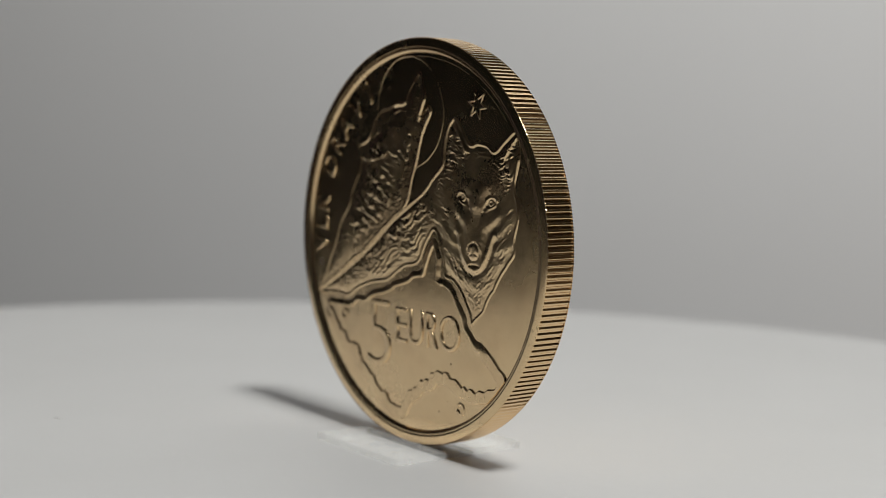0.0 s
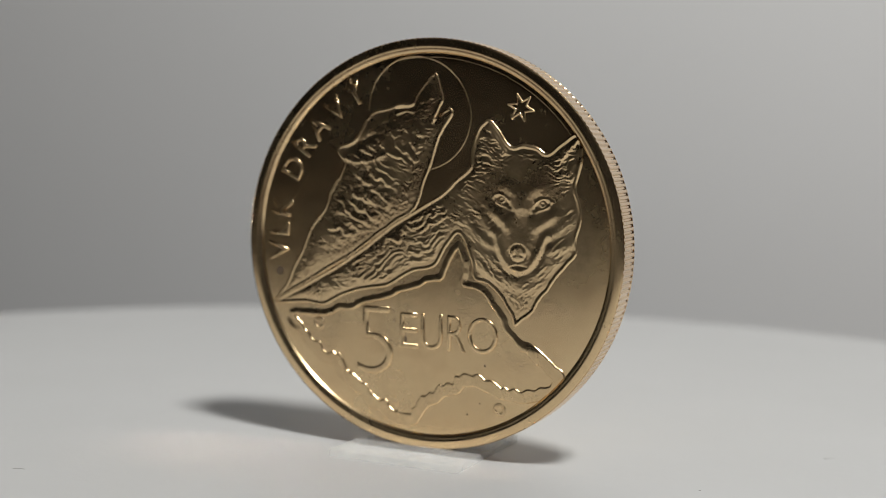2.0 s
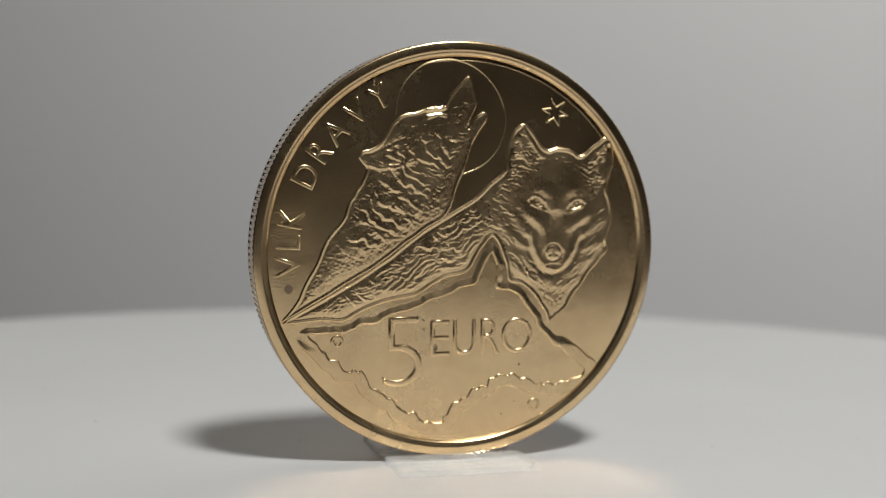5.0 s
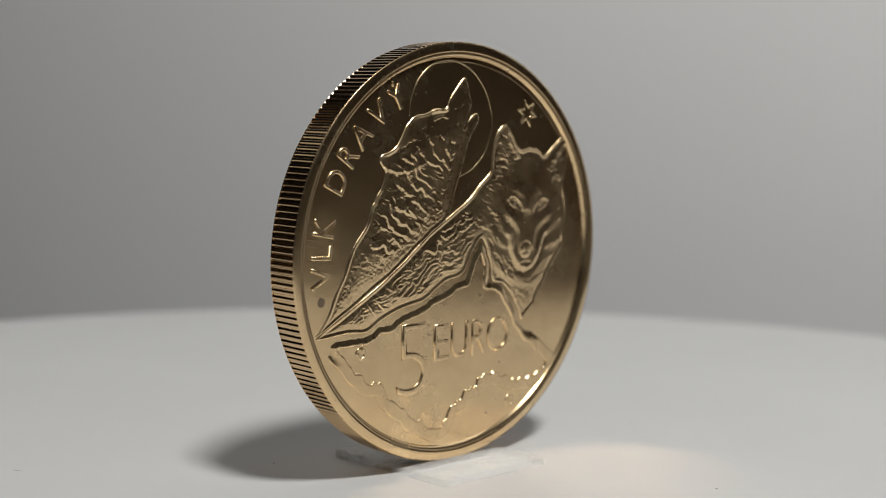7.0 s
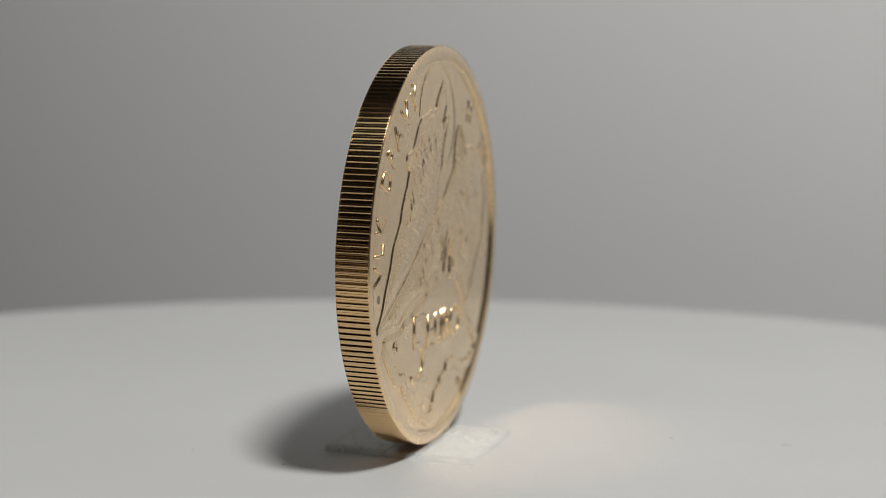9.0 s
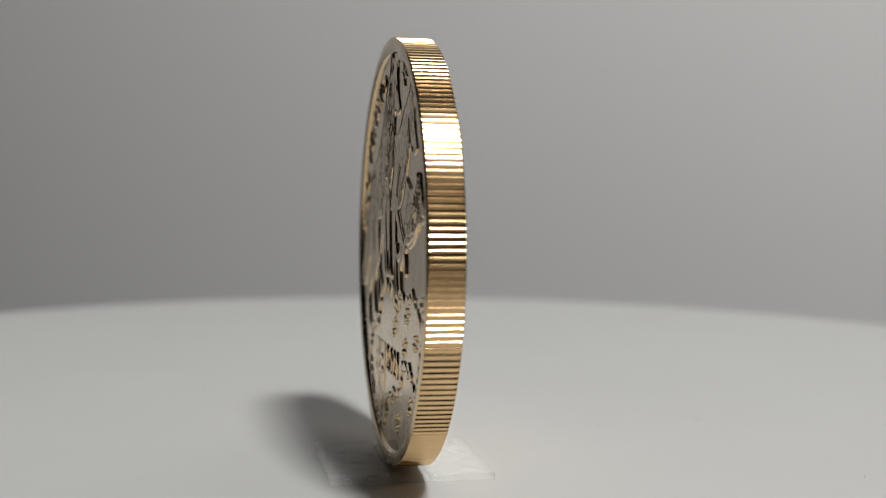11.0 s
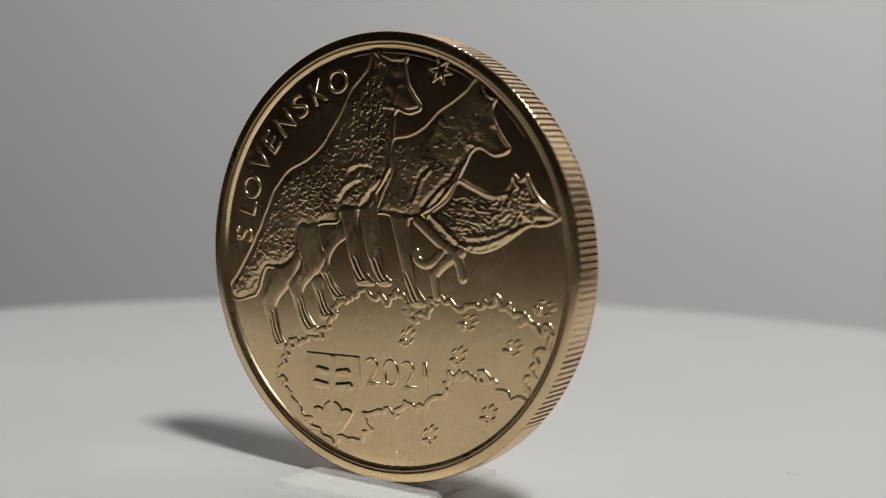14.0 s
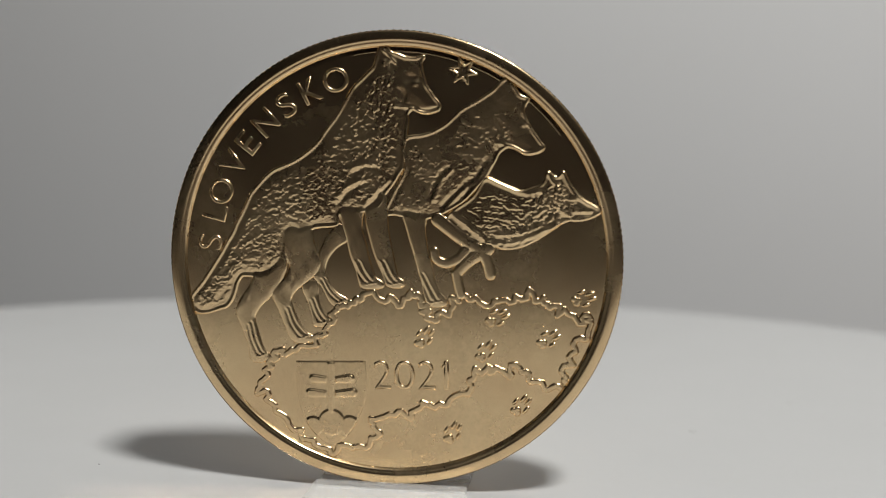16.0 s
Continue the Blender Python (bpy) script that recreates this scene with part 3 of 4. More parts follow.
MAP += [(11.57, -9.96), (11.04, -10.91), (10.26, -11.16), (8.63, -11.52), (6.75, -11.17), (4.87, -10.69), (3.57, -10.66), (2.84, -11.43), (1.74, -11.73), (1.01, -12.45), (0.09, -12.84), (-0.99, -14.32), (-2.24, -14.44), (-2.94, -14.26), (-3.51, -13.70), (-4.63, -13.39), (-5.20, -12.60), (-6.08, -12.33), (-6.79, -11.59), (-7.49, -11.23), (-8.20, -10.07), (-9.40, -10.00), (-10.10, -9.22), (-10.98, -8.77), (-11.73, -7.76), (-12.47, -7.12)]
X, Z = grid(MAP, 0.8)
d = inside(X, Z, ragged(curve(MAP, True, 3), 0.16, 4))
south = step(-6.6 - Z, 1.5)  # the band is broader along its lower side
bead = 0.10 * np.sin(6.0 * (X + 0.4 * Z) + 5 * vnoise(X * 0.9, Z * 0.9))
outer = south * step(d + 0.82, 0.13) + (1 - south) * np.clip((d + 0.50 + 0.3 * bead) / 0.56, 0, 1)
H = -0.06 + 0.18 * outer * step(0.34 + bead * south - d, 0.13)
emboss("map_border", X, Z, H, 1, "raised wavy border band of a map")


def star_line(c, r, turn=0.0):
    return np.array([(c[0] + q * math.cos(a), c[1] + q * math.sin(a)) for k in range(12)
                     for q, a in (((r if k % 2 else r * 0.42), math.radians(turn + 30 * k)),)])


def star(c, r, side, turn):
    line = star_line(c, r, turn)
    X, Z = grid(line, 0.3, 0.05)
    emboss("star", X, Z, ribbon(X, Z, line, 0.07, 0.09, True, 0.16), side, "small raised six-pointed star outline")


star((7.90, 11.49), 1.12, 1, 18)
for c in ((-10.04, -7.36), (6.90, -12.97)):
    X, Z = grid([c], 0.9, 0.045)
    q = np.hypot(X - c[0], Z - c[1])
    H = -0.06 + 0.13 * step(0.60 - np.abs(q - 0.42) * 3.2, 0.3) + 0.10 * (vnoise(X * 3.1, Z * 3.1) > 0.55) * step(0.4 - q, 0.1)
    emboss("mint_mark", X, Z, H, 1, "tiny round mint mark")


for side in (1, -1):
    arc = np.array([(15.42 * math.cos(math.radians(a)), 15.42 * math.sin(math.radians(a))) for a in range(38, 103, 2)])
    X, Z = grid(arc)
    emboss("inner_ring", X, Z, ribbon(X, Z, arc, 0.03, 0.05, edge=0.14), side, "thin raised line inside the rim")


# lettering
def glyph(text, width, height, thick=0.24, thin=0.0, bevel=0.032):
    """A flat-topped raised character, width by height mm, its middle at the origin."""
    cu = bpy.data.curves.new("glyph", "FONT")
    cu.body, cu.resolution_u, cu.extrude, cu.bevel_depth, cu.bevel_resolution, cu.offset = text, 6, 0.008, bevel, 1, thin - bevel
    ob = bpy.data.objects.new("glyph", cu)
    me = bpy.data.meshes.new_from_object(ob)
    bpy.data.objects.remove(ob)
    P = np.array([v.co[:] for v in me.vertices])
    lo, hi = P.min(0), P.max(0)
    P = (P - (lo + hi) / 2) / (hi - lo)
    for v, p in zip(me.vertices, P):
        v.co = (p[0] * width * MM, -p[2] * thick * MM, p[1] * height * MM)
    return me


def letter(text, c, turn, width, height, side, thin=0.008, name="letter", bevel=0.032):
    """Stands a character on a face at c (mm), turned anticlockwise by turn degrees."""
    me = glyph(text, width, height, thin=thin, bevel=bevel)
    me.name = name
    me.materials.append(M_RELIEF)
    ob = new(name, me)
    ob.parent = coin
    m = pose(0, 0, 0, 0, 0, 0 if side > 0 else 180) @ pose(c[0] * MM, -(FIELD - 0.002) * MM, c[1] * MM, 0, -turn)
    ob.matrix_basis = m
    return ob


ARC = 14.15
for ch, a, w in (("V", 185.0, 1.75), ("L", 177.4, 1.15), ("K", 169.7, 1.5), ("D", 155.2, 1.7), ("R", 146.2, 1.35), ("A", 138.2, 1.75), ("V", 128.8, 1.7), ("Y", 119.8, 1.6)):
    r = math.radians(a)
    letter(ch, (ARC * math.cos(r), ARC * math.sin(r)), a - 90, w, 1.95, 1)
r = math.radians(119.3)
letter("'", (15.3 * math.cos(r), 15.3 * math.sin(r)), 119.3 - 110, 0.22, 0.45, 1, 0, "accent")
letter("5", (-4.62, -8.28), 1.3, 3.35, 5.75, 1, -0.014, "numeral", 0.02)
for ch, x, w in (("E", 736, 36), ("U", 781, 42), ("R", 829, 36), ("O", 879, 58)):
    letter(ch, ((x - 811) / 21.5 + 2.04, -7.12 + (x - 811) / 21.5 * 0.022), 1.3, w / 21.5, 3.0, 1, 0.0)

# reverse: three wolves
LEADER = [(-15.33, -3.53), (-14.37, -2.20), (-13.27, -0.43), (-12.19, 1.32), (-11.54, 2.84), (-10.68, 4.57), (-9.39, 6.09), (-7.68, 6.93), (-5.97, 8.20), (-5.13, 9.35), (-4.29, 10.41), (-3.25, 12.31), (-2.21, 13.37), (-1.46, 14.29), (-1.06, 15.66), (-0.55, 15.18), (0.09, 15.06), (1.14, 15.00), (2.06, 15.13), (1.91, 14.27), (2.26, 13.03), (2.91, 12.14), (3.34, 11.56), (3.06, 11.06), (2.26, 10.84), (1.29, 11.11), (0.96, 10.73), (0.90, 9.48), (0.75, 8.22), (0.61, 6.88), (0.03, 5.82), (-0.72, 4.75), (-1.13, 3.85), (-2.49, 3.47), (-3.98, 3.35), (-4.19, 2.41), (-5.90, 2.19), (-7.19, 1.72), (-7.97, 1.79), (-8.26, -0.28), (-9.77, -1.61), (-11.08, -1.57), (-11.60, -1.89), (-12.16, -3.42), (-13.04, -4.19), (-14.58, -4.37)]
LEGS_LEADER = (
    ([(-4.34, 4.73), (-4.02, 3.05), (-3.53, 1.36), (-3.25, 0.22), (-2.77, -0.95), (-2.45, -2.06), (-1.63, -2.24), (-0.78, -2.08), (-0.78, -1.70), (-1.30, -1.33), (-1.57, -0.75), (-1.88, 0.27), (-2.11, 1.28), (-2.43, 2.46), (-2.42, 4.57)],
     [(-2.86, -0.19), (-2.42, -1.03), (-1.98, -1.61)], [(-2.43, -0.09), (-1.99, -0.93), (-1.56, -1.51)]),
    ([(-2.08, 4.79), (-2.14, 2.98), (-1.73, 1.21), (-1.32, 0.03), (-0.79, -1.10), (-0.44, -1.94), (0.34, -2.09), (0.85, -1.90), (0.80, -1.56), (0.36, -1.19), (0.14, -0.35), (-0.14, 0.92), (-0.42, 2.31), (-0.72, 4.83)],
     [(-0.94, -0.13), (-0.54, -0.97), (-0.19, -1.55)], [(-0.55, -0.03), (-0.11, -0.95), (0.24, -1.45)]),
    ([(-11.17, -0.45), (-10.64, -1.30), (-10.90, -2.17), (-11.46, -3.05), (-11.90, -3.93), (-11.81, -4.71), (-11.36, -5.78), (-10.96, -6.94), (-10.78, -7.89), (-10.16, -8.12), (-9.37, -7.83), (-9.42, -7.44), (-9.86, -6.89), (-10.13, -6.08), (-10.40, -5.18), (-10.49, -4.57), (-10.06, -3.78), (-9.41, -3.15), (-8.85, -2.40), (-8.38, -1.57), (-8.08, -0.70), (-8.48, 0.57), (-10.22, 0.95)],
     [(-10.88, -5.19), (-10.57, -6.40), (-10.12, -7.34)], [(-10.58, -4.97), (-10.26, -6.26), (-9.82, -7.20)]),
    ([(-7.98, 2.09), (-8.13, 0.16), (-7.86, -0.78), (-8.29, -1.65), (-9.02, -2.49), (-9.15, -3.01), (-8.70, -3.95), (-8.21, -5.10), (-7.72, -6.20), (-7.11, -6.53), (-6.11, -6.40), (-5.99, -5.97), (-6.47, -5.68), (-7.08, -4.93), (-7.53, -3.95), (-7.71, -3.22), (-7.41, -2.57), (-6.68, -1.94), (-5.82, -1.18), (-5.49, -0.27), (-5.97, 0.65), (-6.42, 2.34)],
     [(-7.96, -3.92), (-7.56, -4.99), (-6.99, -5.83)], [(-7.70, -3.74), (-7.21, -4.89), (-6.55, -5.64)]))
LEGS_HIND = (
    ([(-6.72, -1.94), (-6.85, -2.46), (-6.45, -3.31), (-6.13, -4.33), (-5.95, -5.14), (-5.21, -5.20), (-4.57, -4.88), (-4.88, -4.50), (-5.36, -3.87), (-5.67, -3.02), (-5.77, -1.82)],
     [(-6.10, -3.21), (-5.79, -4.06), (-5.44, -4.65)], [(-5.85, -3.03), (-5.49, -3.92), (-5.09, -4.51)]),
    ([(-5.54, 0.66), (-5.61, -0.62), (-6.04, -1.40), (-5.42, -2.11), (-4.98, -2.96), (-4.63, -3.46), (-4.02, -3.61), (-3.34, -3.28), (-3.56, -2.95), (-4.12, -2.67), (-4.64, -2.17), (-5.00, -1.50), (-5.14, -0.78), (-4.89, 0.04), (-4.29, 0.79), (-3.44, 1.49), (-4.19, 2.62)],
     [(-5.26, -1.55), (-4.73, -2.47), (-4.12, -3.05)], [(-5.00, -1.46), (-4.47, -2.38), (-3.82, -2.92)]))
LEGS_SECOND = (([(0.57, 4.23), (1.03, 2.05), (1.53, 0.46), (1.89, -0.80), (2.21, -1.81), (2.40, -2.83), (2.87, -3.37), (3.85, -3.37), (4.06, -2.90), (3.45, -2.15), (3.09, -1.36), (2.86, -0.26), (2.54, 0.91), (2.34, 2.60), (2.52, 4.29)],
                [(2.06, -1.01), (2.55, -1.97), (2.95, -2.81)], [(2.40, -0.87), (2.93, -1.87), (3.41, -2.71)]),)


def limbs(X, Z, legs, height):
    """Legs as rounded slabs with two tendons towards the foot and three toes."""
    H = np.full(X.shape, -0.06)
    for rim_, *tendons in legs:
        q = inside(X, Z, curve(rim_, True, 4))
        k = np.clip((q + 0.05) / 0.55, 0, 1)
        leg = -0.06 + (0.55 * height + 0.06) * step(q + 0.12, 0.16) + 0.42 * height * np.sqrt(k * (2 - k)) + 0.022 * step(q - 0.1, 0.2) * (vnoise(X * 4.2, Z * 1.1) - 0.5)
        for t_ in tendons:
            side_ = [(p[0] - 0.16, p[1] - 0.08) for p in t_]
            leg += np.where(q > -0.05, stroke(X, Z, t_, 0.085, 0.03) - stroke(X, Z, side_, 0.09, 0.035), 0)
            foot_ = np.array(t_[-1])
            for k in range(2):
                c = foot_ + np.array((0.02 + 0.26 * k, -0.28 + 0.06 * k))
                leg = np.maximum(leg, np.where(q > -0.12, -0.06 + (height + 0.10) * step(0.20 - np.hypot(X - c[0], Z - c[1]), 0.18), -0.06))
        H = np.maximum(H, leg)
    return H


def shanks(X, Z, legs, height):
    """Thin bent legs of the runner."""
    H = np.full(X.shape, -0.06)
    for pts, r0, r1 in legs:
        q = line_dist(X, Z, curve(pts, n=4), False, r0, r1)
        k = np.clip((0.06 - q) / (0.8 * max(r0, r1)), 0, 1)
        H = np.maximum(H, -0.06 + (0.4 * height + 0.06) * step(0.10 - q, 0.16) + 0.75 * height * np.sqrt(k * (2 - k)))
    return H


X, Z = grid(LEADER + [p for l in LEGS_LEADER for p in l[0]], 0.5)
d = inside(X, Z, ragged(curve(LEADER, True, 4), 0.07, 3))
d = d + 0.30 * step(0.6 * Z - 0.8 * X - 8.2, 1.2)
H = lipped(d, 0.085, 0.06, 0.085, dome=2.2)
coat = step(d - 0.3, 0.5)
H += coat * 0.04 * (vnoise(X * 0.55 + 4, Z * 0.55) - 0.4)
muzzle = step(X - (-0.8), 1.2) * step(Z - 10.5, 1.0)
H += coat * (1 - 0.85 * muzzle) * (0.030 * stipple(X, Z, 0.27, 61) * (0.5 + 0.5 * vnoise(X * 0.6, Z * 0.6)) + 0.016 * fur(X, Z, 35, 1.8, 0.8, 13))
H = hairs(X, Z, H, coat * (1 - muzzle), 330, lambda x, z: 82 if (z > 4.5 and x > -2.6) else 40 + 40 * math.sin(2 * x), 0.38, 0.07, 0.016, 11)
tail = step(-11.2 - X, 0.8) * step(1.5 - Z, 1.0)
H += tail * coat * 0.045 * fur(X, Z, 52, 2.6, 0.45, 17)
for pts in ([(-4.38, 4.44), (-3.71, 5.30), (-2.52, 5.92)], [(-2.49, 3.64), (-1.65, 4.81), (-0.40, 5.97)], [(-1.13, 3.93), (-0.38, 5.26), (0.52, 6.75)], [(-3.39, 6.66), (-2.54, 7.10), (-1.47, 7.04)]):
    H += stroke(X, Z, pts, 0.22, 0.045) - stroke(X, Z, [(p[0] + 0.3, p[1] - 0.25) for p in pts], 0.2, 0.05)
H += blob(X, Z, (1.46, 13.14), 0.36, 0.26, 0.08) - blob(X, Z, (1.08, 13.43), 0.5, 0.3, 0.05) + stroke(X, Z, [(-0.06, 11.42), (0.87, 11.35), (1.84, 11.00), (2.97, 11.10)], 0.15, 0.06)
H -= stroke(X, Z, [(1.42, 11.20), (2.26, 11.13), (2.97, 11.31)], 0.12, 0.06) + stroke(X, Z, [(-0.71, 15.05), (-0.36, 14.31)], 0.25, 0.06)
H += stroke(X, Z, [(-0.97, 15.46), (-0.54, 15.05), (-0.12, 14.56)], 0.12, 0.07)
H -= blob(X, Z, (0.99, 13.59), 0.9, 0.45, 0.045, -25) + stroke(X, Z, [(0.17, 12.58), (0.60, 12.01), (0.44, 11.51)], 0.22, 0.04)
H += stroke(X, Z, [(0.50, 13.00), (0.93, 12.51), (0.86, 11.77)], 0.2, 0.035) + stroke(X, Z, [(1.74, 14.35), (2.00, 13.61), (2.27, 12.95)], 0.18, 0.03)
scruff = coat * step(X + 3.4, 0.6) * step(Z - 5.2, 0.8) * (1 - muzzle)
H = hairs(X, Z, H, scruff, 60, lambda x, z: 84 + 10 * math.sin(3 * x), 0.75, 0.085, 0.036, 21)
H = np.maximum(H, limbs(X, Z, LEGS_LEADER, 0.13) - 0.10 * step(d - 0.02, 0.7))
emboss("leading_wolf", X, Z, H, -1, "raised relief of a standing wolf")

SECOND = [(0.83, 8.85), (2.17, 9.17), (3.75, 9.96), (4.78, 10.97), (6.22, 11.83), (7.24, 12.59), (8.13, 13.43), (8.52, 12.86), (9.02, 12.41), (9.82, 12.14), (9.47, 11.23), (9.99, 10.09), (10.64, 9.15), (11.03, 8.62), (10.66, 8.20), (9.63, 8.01), (8.58, 8.53), (7.80, 8.22), (7.36, 7.34), (6.76, 6.28), (5.74, 5.00), (4.30, 3.87), (2.96, 3.25), (1.78, 3.09), (0.07, 3.33), (-0.86, 3.43), (0.04, 5.40), (0.69, 6.97)]
X, Z = grid(SECOND + [p for l in LEGS_SECOND + LEGS_HIND for p in l[0]], 0.4)
d = inside(X, Z, ragged(curve(SECOND, True, 4), 0.06, 5))
d = d + 0.26 * step(0.85 * Z - 0.5 * X - 5.6, 1.0)
H = lipped(d, 0.075, 0.055, 0.07, dome=2.0)
coat = step(d - 0.3, 0.5)
H += coat * 0.04 * (vnoise(X * 0.55 + 4, Z * 0.55) - 0.4)
muzzle = step(X - 8.2, 0.8)
H += coat * (1 - 0.8 * muzzle) * (0.021 * stipple(X, Z, 0.27, 71) * step(vnoise(X * 0.5, Z * 0.5) - 0.3, 0.3) + 0.015 * fur(X, Z, 55, 2.0, 0.7, 19))
H = hairs(X, Z, H, coat * (1 - muzzle), 120, lambda x, z: 38 + 40 * math.sin(2 * x), 0.4, 0.065, 0.011, 12)
for pts in ([(2.93, 4.63), (3.49, 6.07), (4.23, 6.84)], [(3.87, 3.99), (4.78, 4.98), (5.85, 5.97)], [(5.37, 4.78), (6.18, 6.06), (6.99, 7.33)]):
    H += stroke(X, Z, pts, 0.2, 0.06) - stroke(X, Z, [(p[0] - 0.3, p[1] + 0.15) for p in pts], 0.2, 0.05)
H += blob(X, Z, (9.45, 10.28), 0.32, 0.22, 0.07) + stroke(X, Z, [(7.74, 8.80), (8.58, 8.69), (9.55, 8.22), (10.78, 8.49)], 0.15, 0.06)
H -= blob(X, Z, (9.07, 10.69), 0.7, 0.4, 0.04, -30) + stroke(X, Z, [(7.50, 10.45), (7.93, 9.63), (8.28, 9.02)], 0.2, 0.035)
H += stroke(X, Z, [(7.16, 10.65), (7.60, 9.75), (7.78, 9.01)], 0.18, 0.04) + stroke(X, Z, [(6.93, 9.73), (7.36, 9.08), (7.54, 8.50)], 0.15, 0.04)
H = np.maximum(H, limbs(X, Z, LEGS_SECOND, 0.12) - 0.10 * step(d - 0.02, 0.7))
H = np.maximum(H, limbs(X, Z, LEGS_HIND, 0.085))
emboss("second_wolf", X, Z, H, -1, "raised relief of a wolf behind another")

RUNNER = [(6.68, 6.32), (8.02, 5.90), (9.28, 5.47), (10.11, 5.70), (10.85, 6.01), (11.28, 6.93), (11.91, 6.53), (12.44, 6.96), (13.00, 6.02), (13.85, 5.01), (15.24, 4.17), (14.92, 3.71), (13.91, 3.31), (12.67, 3.23), (11.85, 2.66), (10.63, 1.79), (9.39, 1.21), (8.14, 1.04), (6.96, 1.39), (6.47, 0.61), (5.41, 1.00), (4.33, 2.06), (3.72, 2.93), (4.30, 3.83), (5.74, 4.92)]
LEGS_RUNNER = (([(3.26, 3.13), (4.97, 1.83), (6.25, 1.03)], 0.50, 0.42), ([(6.38, 1.03), (6.99, 0.12), (7.26, -0.88)], 0.42, 0.36), ([(6.97, 1.05), (5.64, 0.16), (4.73, -0.80)], 0.5, 0.38),
               ([(4.73, -0.80), (4.92, -1.76), (5.10, -2.40)], 0.34, 0.34), ([(3.05, 0.75), (3.2, 0.2), (3.9, -0.12), (4.8, 0.25), (5.35, 0.85)], 0.30, 0.36))
X, Z = grid(RUNNER + [p for l in LEGS_RUNNER for p in l[0]], 0.5)
d = inside(X, Z, curve(RUNNER, True, 4))
H = lipped(d, 0.085, 0.045, 0.07, dome=1.6)
coat = step(d - 0.3, 0.5)
H += coat * 0.04 * (vnoise(X * 0.55 + 4, Z * 0.55) - 0.4)
H += coat * (0.024 * stipple(X, Z, 0.27, 81) * step(vnoise(X * 0.5 + 5, Z * 0.5) - 0.3, 0.3))
H = hairs(X, Z, H, coat, 130, lambda x, z: -8 + 22 * math.sin(2 * x), 0.6, 0.065, 0.022, 13)
for pts in ([(6.85, 6.24), (8.03, 5.77), (9.50, 5.23), (10.74, 5.42)], [(7.21, 1.56), (8.76, 1.61), (10.61, 2.33), (12.05, 3.04)], [(7.70, 2.12), (9.36, 2.30), (11.01, 2.93)], [(4.30, 3.58), (5.80, 2.49), (6.95, 1.55)]):
    H += stroke(X, Z, pts, 0.2, 0.07)
mane = coat * np.exp(-((X - (11.05, 4.73)[0]) / 1.5) ** 2)
H = hairs(X, Z, H, np.clip(mane * 1.4, 0, 1), 60, lambda x, z: 70 + 30 * math.sin(3 * z), 0.7, 0.09, 0.035, 14)
H += stroke(X, Z, [(12.01, 5.79), (11.96, 4.87), (12.31, 4.05), (12.99, 3.65)], 0.16, 0.06) - stroke(X, Z, [(11.68, 5.78), (11.59, 4.78), (11.99, 3.79)], 0.2, 0.05)
H += stroke(X, Z, [(12.40, 6.71), (12.84, 5.81), (13.35, 5.16), (14.28, 4.52)], 0.14, 0.05) - stroke(X, Z, [(12.17, 6.29), (12.52, 5.55)], 0.16, 0.06)
for k in range(9):
    e = [(7.46, 1.32), (8.22, 1.34), (8.88, 1.53), (9.55, 1.63), (10.21, 1.99), (10.78, 2.25), (11.36, 2.61), (11.93, 2.87), (12.50, 3.14)][k]
    H += blob(X, Z, e, 0.36, 0.16, 0.07, 20 + 25 * (k % 2))
H += blob(X, Z, (13.24, 4.91), 0.3, 0.2, 0.07) + stroke(X, Z, [(11.24, 6.77), (11.76, 6.03)], 0.14, 0.06) - stroke(X, Z, [(13.48, 3.75), (14.51, 3.78)], 0.12, 0.06)
H = np.maximum(H, shanks(X, Z, LEGS_RUNNER, 0.14))
emboss("running_wolf", X, Z, H, -1, "raised relief of a running wolf")

# reverse: the map border, the shield, paw prints, star and lettering
BORDER = [(-9.37, -8.01), (-8.85, -7.42), (-8.42, -6.97), (-7.76, -7.03), (-6.67, -6.77), (-5.81, -6.26), (-5.16, -5.76), (-4.79, -4.80), (-4.40, -4.10), (-3.89, -3.69), (-3.25, -3.24), (-2.39, -2.91), (-1.32, -2.79), (-0.25, -2.96), (0.27, -3.16), (1.03, -2.79), (1.75, -2.51), (2.31, -3.00), (2.54, -3.76), (3.19, -4.12), (4.03, -3.92), (4.44, -3.27), (5.07, -2.78), (6.13, -2.74), (7.40, -3.12), (8.02, -2.72), (9.07, -2.43), (10.10, -2.05), (10.95, -2.45), (11.80, -2.80), (12.44, -3.41), (13.07, -3.68), (13.92, -3.99), (14.62, -3.88)]
BORDER += [(14.15, -4.91), (13.68, -5.77), (13.37, -6.85), (13.07, -7.92), (13.26, -8.77), (12.39, -9.02), (11.47, -9.14), (10.66, -8.75), (10.22, -8.04), (9.45, -7.69), (8.79, -8.18), (7.94, -8.13), (7.09, -7.87), (6.04, -8.25), (5.64, -9.34), (4.59, -10.29), (3.32, -10.95), (2.28, -10.52), (1.62, -11.67), (0.33, -11.73), (-0.88, -12.00), (-1.30, -12.63), (-1.07, -13.41), (-2.01, -14.19), (-3.10, -14.11), (-4.32, -14.74), (-5.46, -14.35), (-6.34, -13.69), (-7.49, -12.86), (-8.81, -11.83), (-9.48, -10.80), (-9.97, -10.17), (-9.63, -9.06)]
X, Z = grid(BORDER, 0.7)
emboss("map_border", X, Z, ribbon(X, Z, ragged(ragged(curve(BORDER, True, 6), 0.42, 7), 0.20, 19), 0.22, 0.12, True, 0.17), -1, "raised jagged border line of a map")

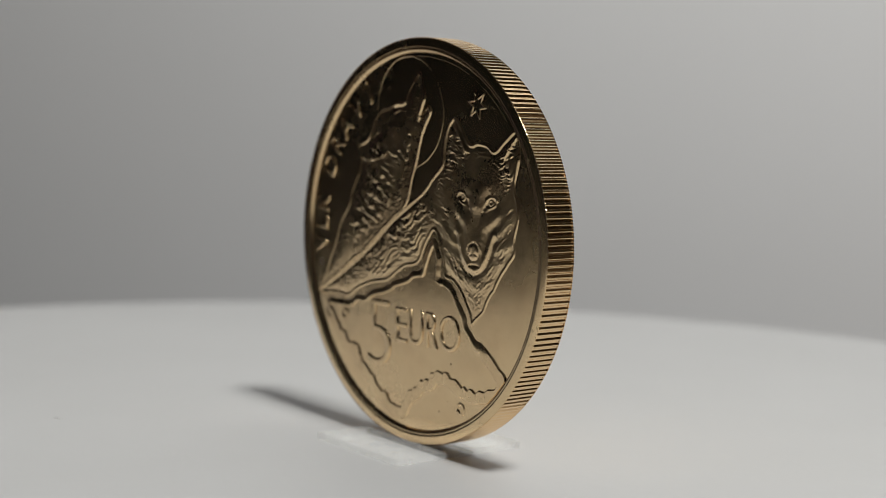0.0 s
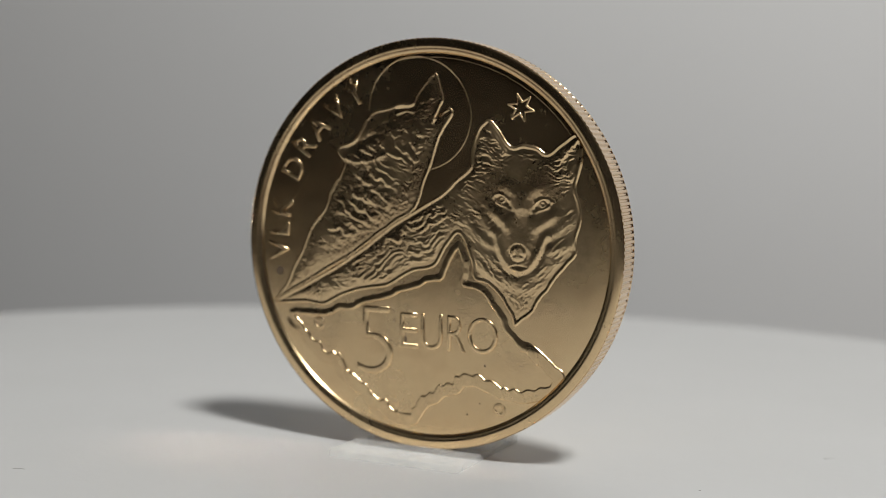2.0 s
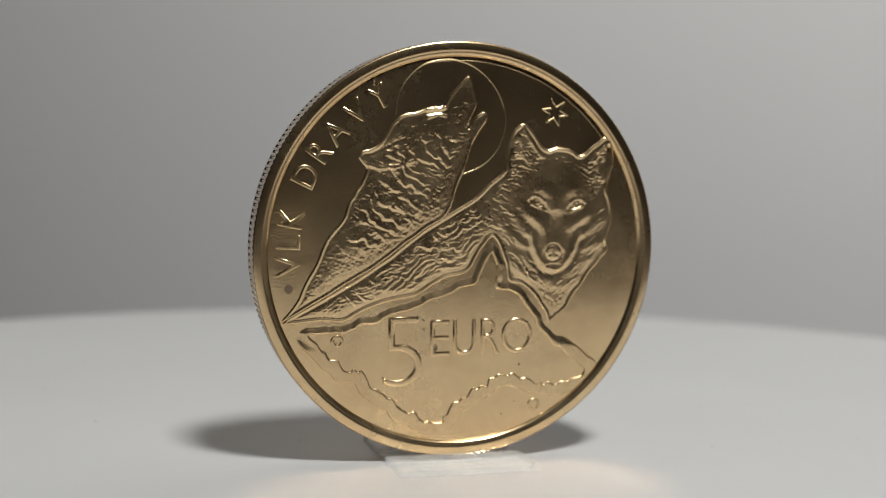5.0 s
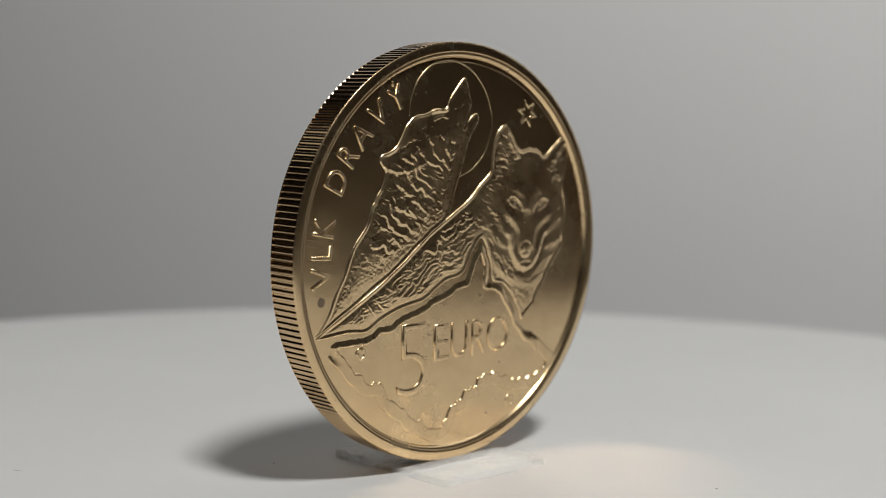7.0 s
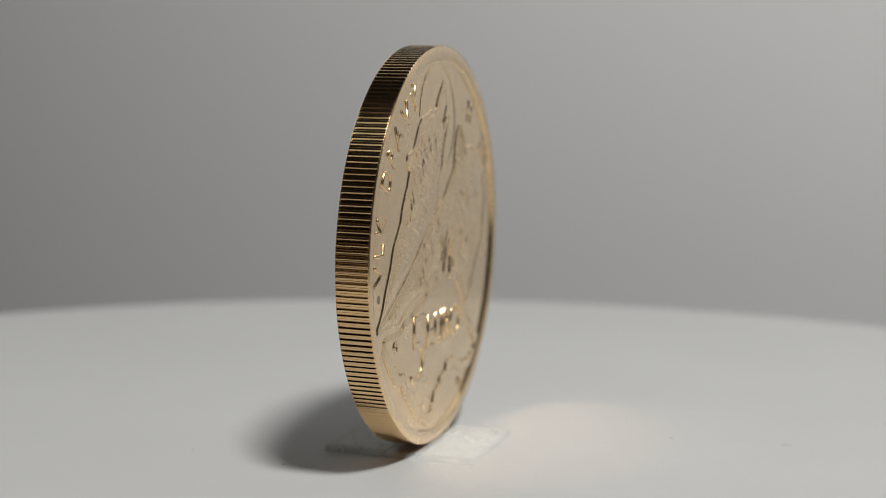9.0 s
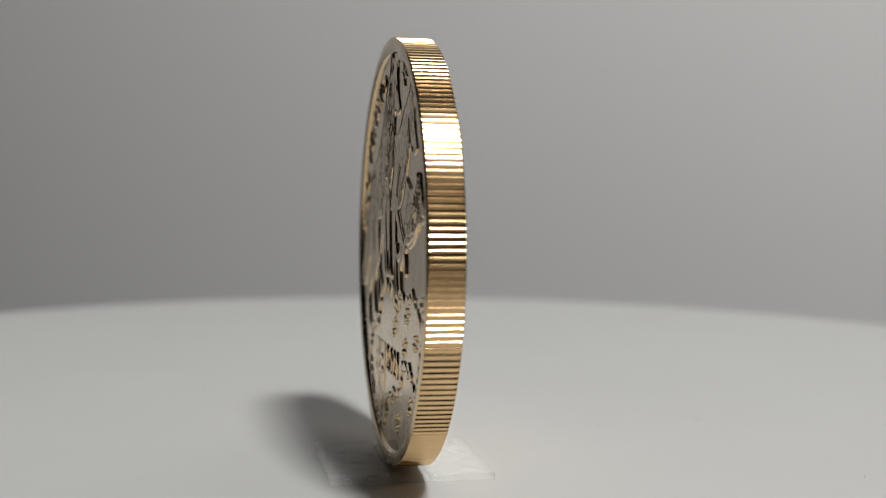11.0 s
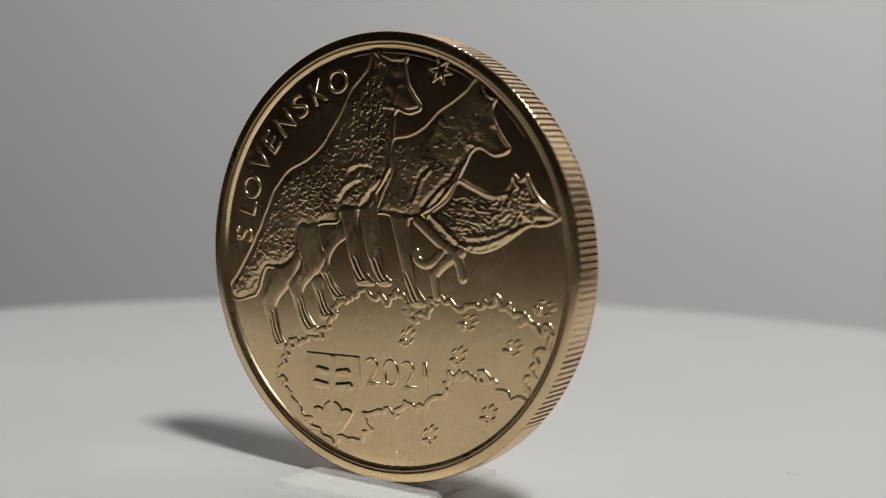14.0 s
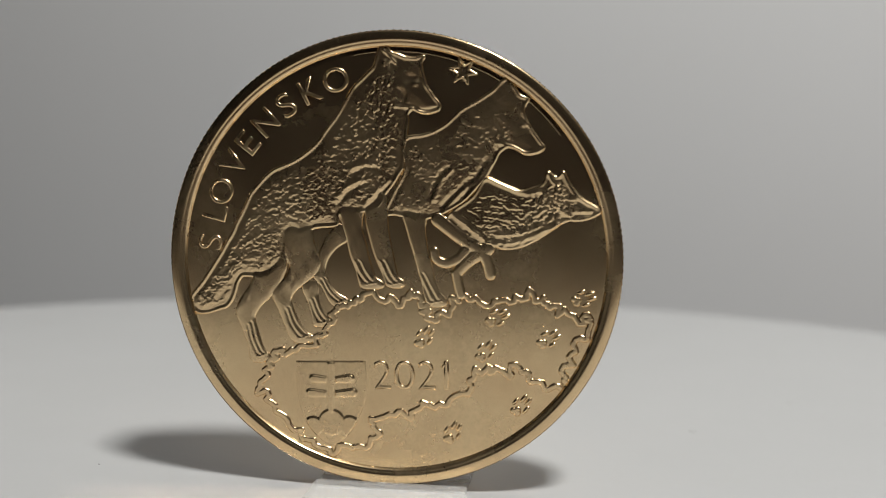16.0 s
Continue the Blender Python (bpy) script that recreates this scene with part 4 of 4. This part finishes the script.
SHIELD = [(-7.32, -7.84), (-1.98, -7.63), (-1.86, -9.96), (-2.27, -11.72), (-3.11, -13.28), (-4.32, -14.30), (-5.73, -13.53), (-6.71, -12.13), (-7.21, -10.18)]
X, Z = grid(SHIELD, 0.4, 0.06)
line = np.array(SHIELD)
d = inside(X, Z, np.concatenate([line[:2], curve(SHIELD[1:] + SHIELD[:1], n=5)[1:-1]]))
H = -0.06 + 0.125 * step(d + 0.06, 0.16)
cross = [[(-4.62, -7.99), (-4.57, -11.55)], [(-5.95, -9.17), (-4.60, -9.25), (-3.17, -9.06)], [(-6.16, -10.27), (-4.59, -10.33), (-2.94, -10.13)]]
bars = np.zeros(X.shape)
for k, pts in enumerate(cross):
    q = line_dist(X, Z, np.array(pts))
    half = 0.20 if k == 0 else 0.17 + 0.07 * np.abs(X - cross[0][0][0])
    arm = step(half + 0.05 - q, 0.10)
    if k:
        arm = arm * step(np.abs(X - cross[0][0][0]) - 0.34, 0.08)
    bars = np.maximum(bars, arm)
H += np.where(d > 0.15, 0.10 * bars, 0)
for c, r in (((-5.91, -12.84), 0.75), ((-4.52, -12.47), 1.0), ((-3.12, -12.67), 0.75)):
    q = np.hypot(X - c[0], Z - c[1])
    H = np.where(d > 0.1, np.maximum(H, 0.065 + 0.055 * step(r + 0.06 - q, 0.16)), H)
emboss("shield", X, Z, H, -1, "raised shield with a double cross over three hills")

for c, turn in (((2.37, -5.78), -35), ((7.76, -4.09), -60), ((6.98, -6.67), -40), ((11.58, -5.56), -55), ((9.70, -10.63), -40), ((4.65, -12.93), -30), ((14.08, -2.42), -70)):
    X, Z = grid([c], 1.35, 0.05)
    H = np.full(X.shape, -0.06)
    a = math.radians(turn)
    for px, pz, rx, rz in ((-0.16, -0.58, 0.22, 0.24), (0.18, -0.52, 0.22, 0.24), (0.0, -0.30, 0.20, 0.20), (-0.50, 0.06, 0.12, 0.27), (-0.20, 0.62, 0.13, 0.32), (0.22, 0.66, 0.13, 0.30), (0.50, 0.10, 0.12, 0.27)):
        u = (X - c[0]) * math.cos(a) + (Z - c[1]) * math.sin(a) - px
        w = -(X - c[0]) * math.sin(a) + (Z - c[1]) * math.cos(a) - pz
        q = (np.hypot(u / rx, w / rz) - 1) * rx
        H = np.maximum(H, -0.06 + 0.20 * step(0.10 - q, 0.17))
    emboss("paw_print", X, Z, H, -1, "small raised paw print")
star((4.92, 14.03), 0.98, -1, 20)
for ch, x, w in (("2", 678, 30), ("0", 717, 36), ("2", 756, 31), ("1", 790, 9)):
    letter(ch, ((x - 731) / 23.1 + 1.58, -8.6 + (x - 731) / 23.1 * 0.035), 2.0, w / 23.1, 2.2, -1, 0.0, "numeral")
letter("-", (3.98, -7.78), 42, 0.62, 0.24, -1, 0.0, "serif")
ARC = 14.0
for ch, a, w in (("S", 176.1, 1.15), ("L", 166.6, 1.2), ("O", 159.9, 1.95), ("V", 150.2, 1.7), ("E", 142.7, 1.2), ("N", 134.4, 1.6), ("S", 126.1, 1.2), ("K", 117.4, 1.45), ("O", 108.9, 1.95)):
    r = math.radians(a)
    letter(ch, (ARC * math.cos(r), ARC * math.sin(r)), a - 90, w, 1.85, -1)

# tarnish spots on the obverse
for c, s in (((-14.04, -3.08), 0.36), ((-11.80, -3.22), 0.22), ((-1.84, -7.99), 0.24), ((-2.91, -5.68), 0.10), ((-2.84, -6.47), 0.11), ((5.49, -9.50), 0.10),
             ((5.20, -10.78), 0.14), ((4.07, -13.68), 0.09), ((5.16, -12.66), 0.07), ((-2.85, -4.29), 0.10), ((2.28, -8.06), 0.06)):
    bm = bmesh.new()
    bmesh.ops.create_circle(bm, cap_ends=True, segments=14, radius=s * MM, matrix=pose(c[0] * MM, -(FIELD + 0.004) * MM, c[1] * MM, 90))
    for v in bm.verts:
        v.co.x += rng.uniform(-0.12, 0.12) * s * MM
        v.co.z += rng.uniform(-0.12, 0.12) * s * MM
    top = bmesh.ops.extrude_face_region(bm, geom=bm.faces[:])["geom"]
    bmesh.ops.translate(bm, vec=(0, -0.004 * MM, 0), verts=[v for v in top if isinstance(v, bmesh.types.BMVert)])
    part("tarnish_spot", bm, M_SPOT, coin, "small brown tarnish spot")

# ---- what turns ----
OFFSET = (0.24 * MM, 3.24 * MM)


def motions():
    turns = [(0.5 * k, pose(0, 0, 0, 0, 0, START + OMEGA * 0.5 * k)) for k in range(33)]
    foot = math.atan(SLOPE[1])
    low = askew((OFFSET[0], OFFSET[1], 0))[2]
    walk(turntable, turns)
    walk(stand, [(t, m @ pose(OFFSET[0], OFFSET[1], low, math.degrees(foot), -math.degrees(SLOPE[0]))) for t, m in turns])
    walk(coin, [(t, m @ pose(OFFSET[0], OFFSET[1], CZ * MM, -0.06)) for t, m in turns])


motions()
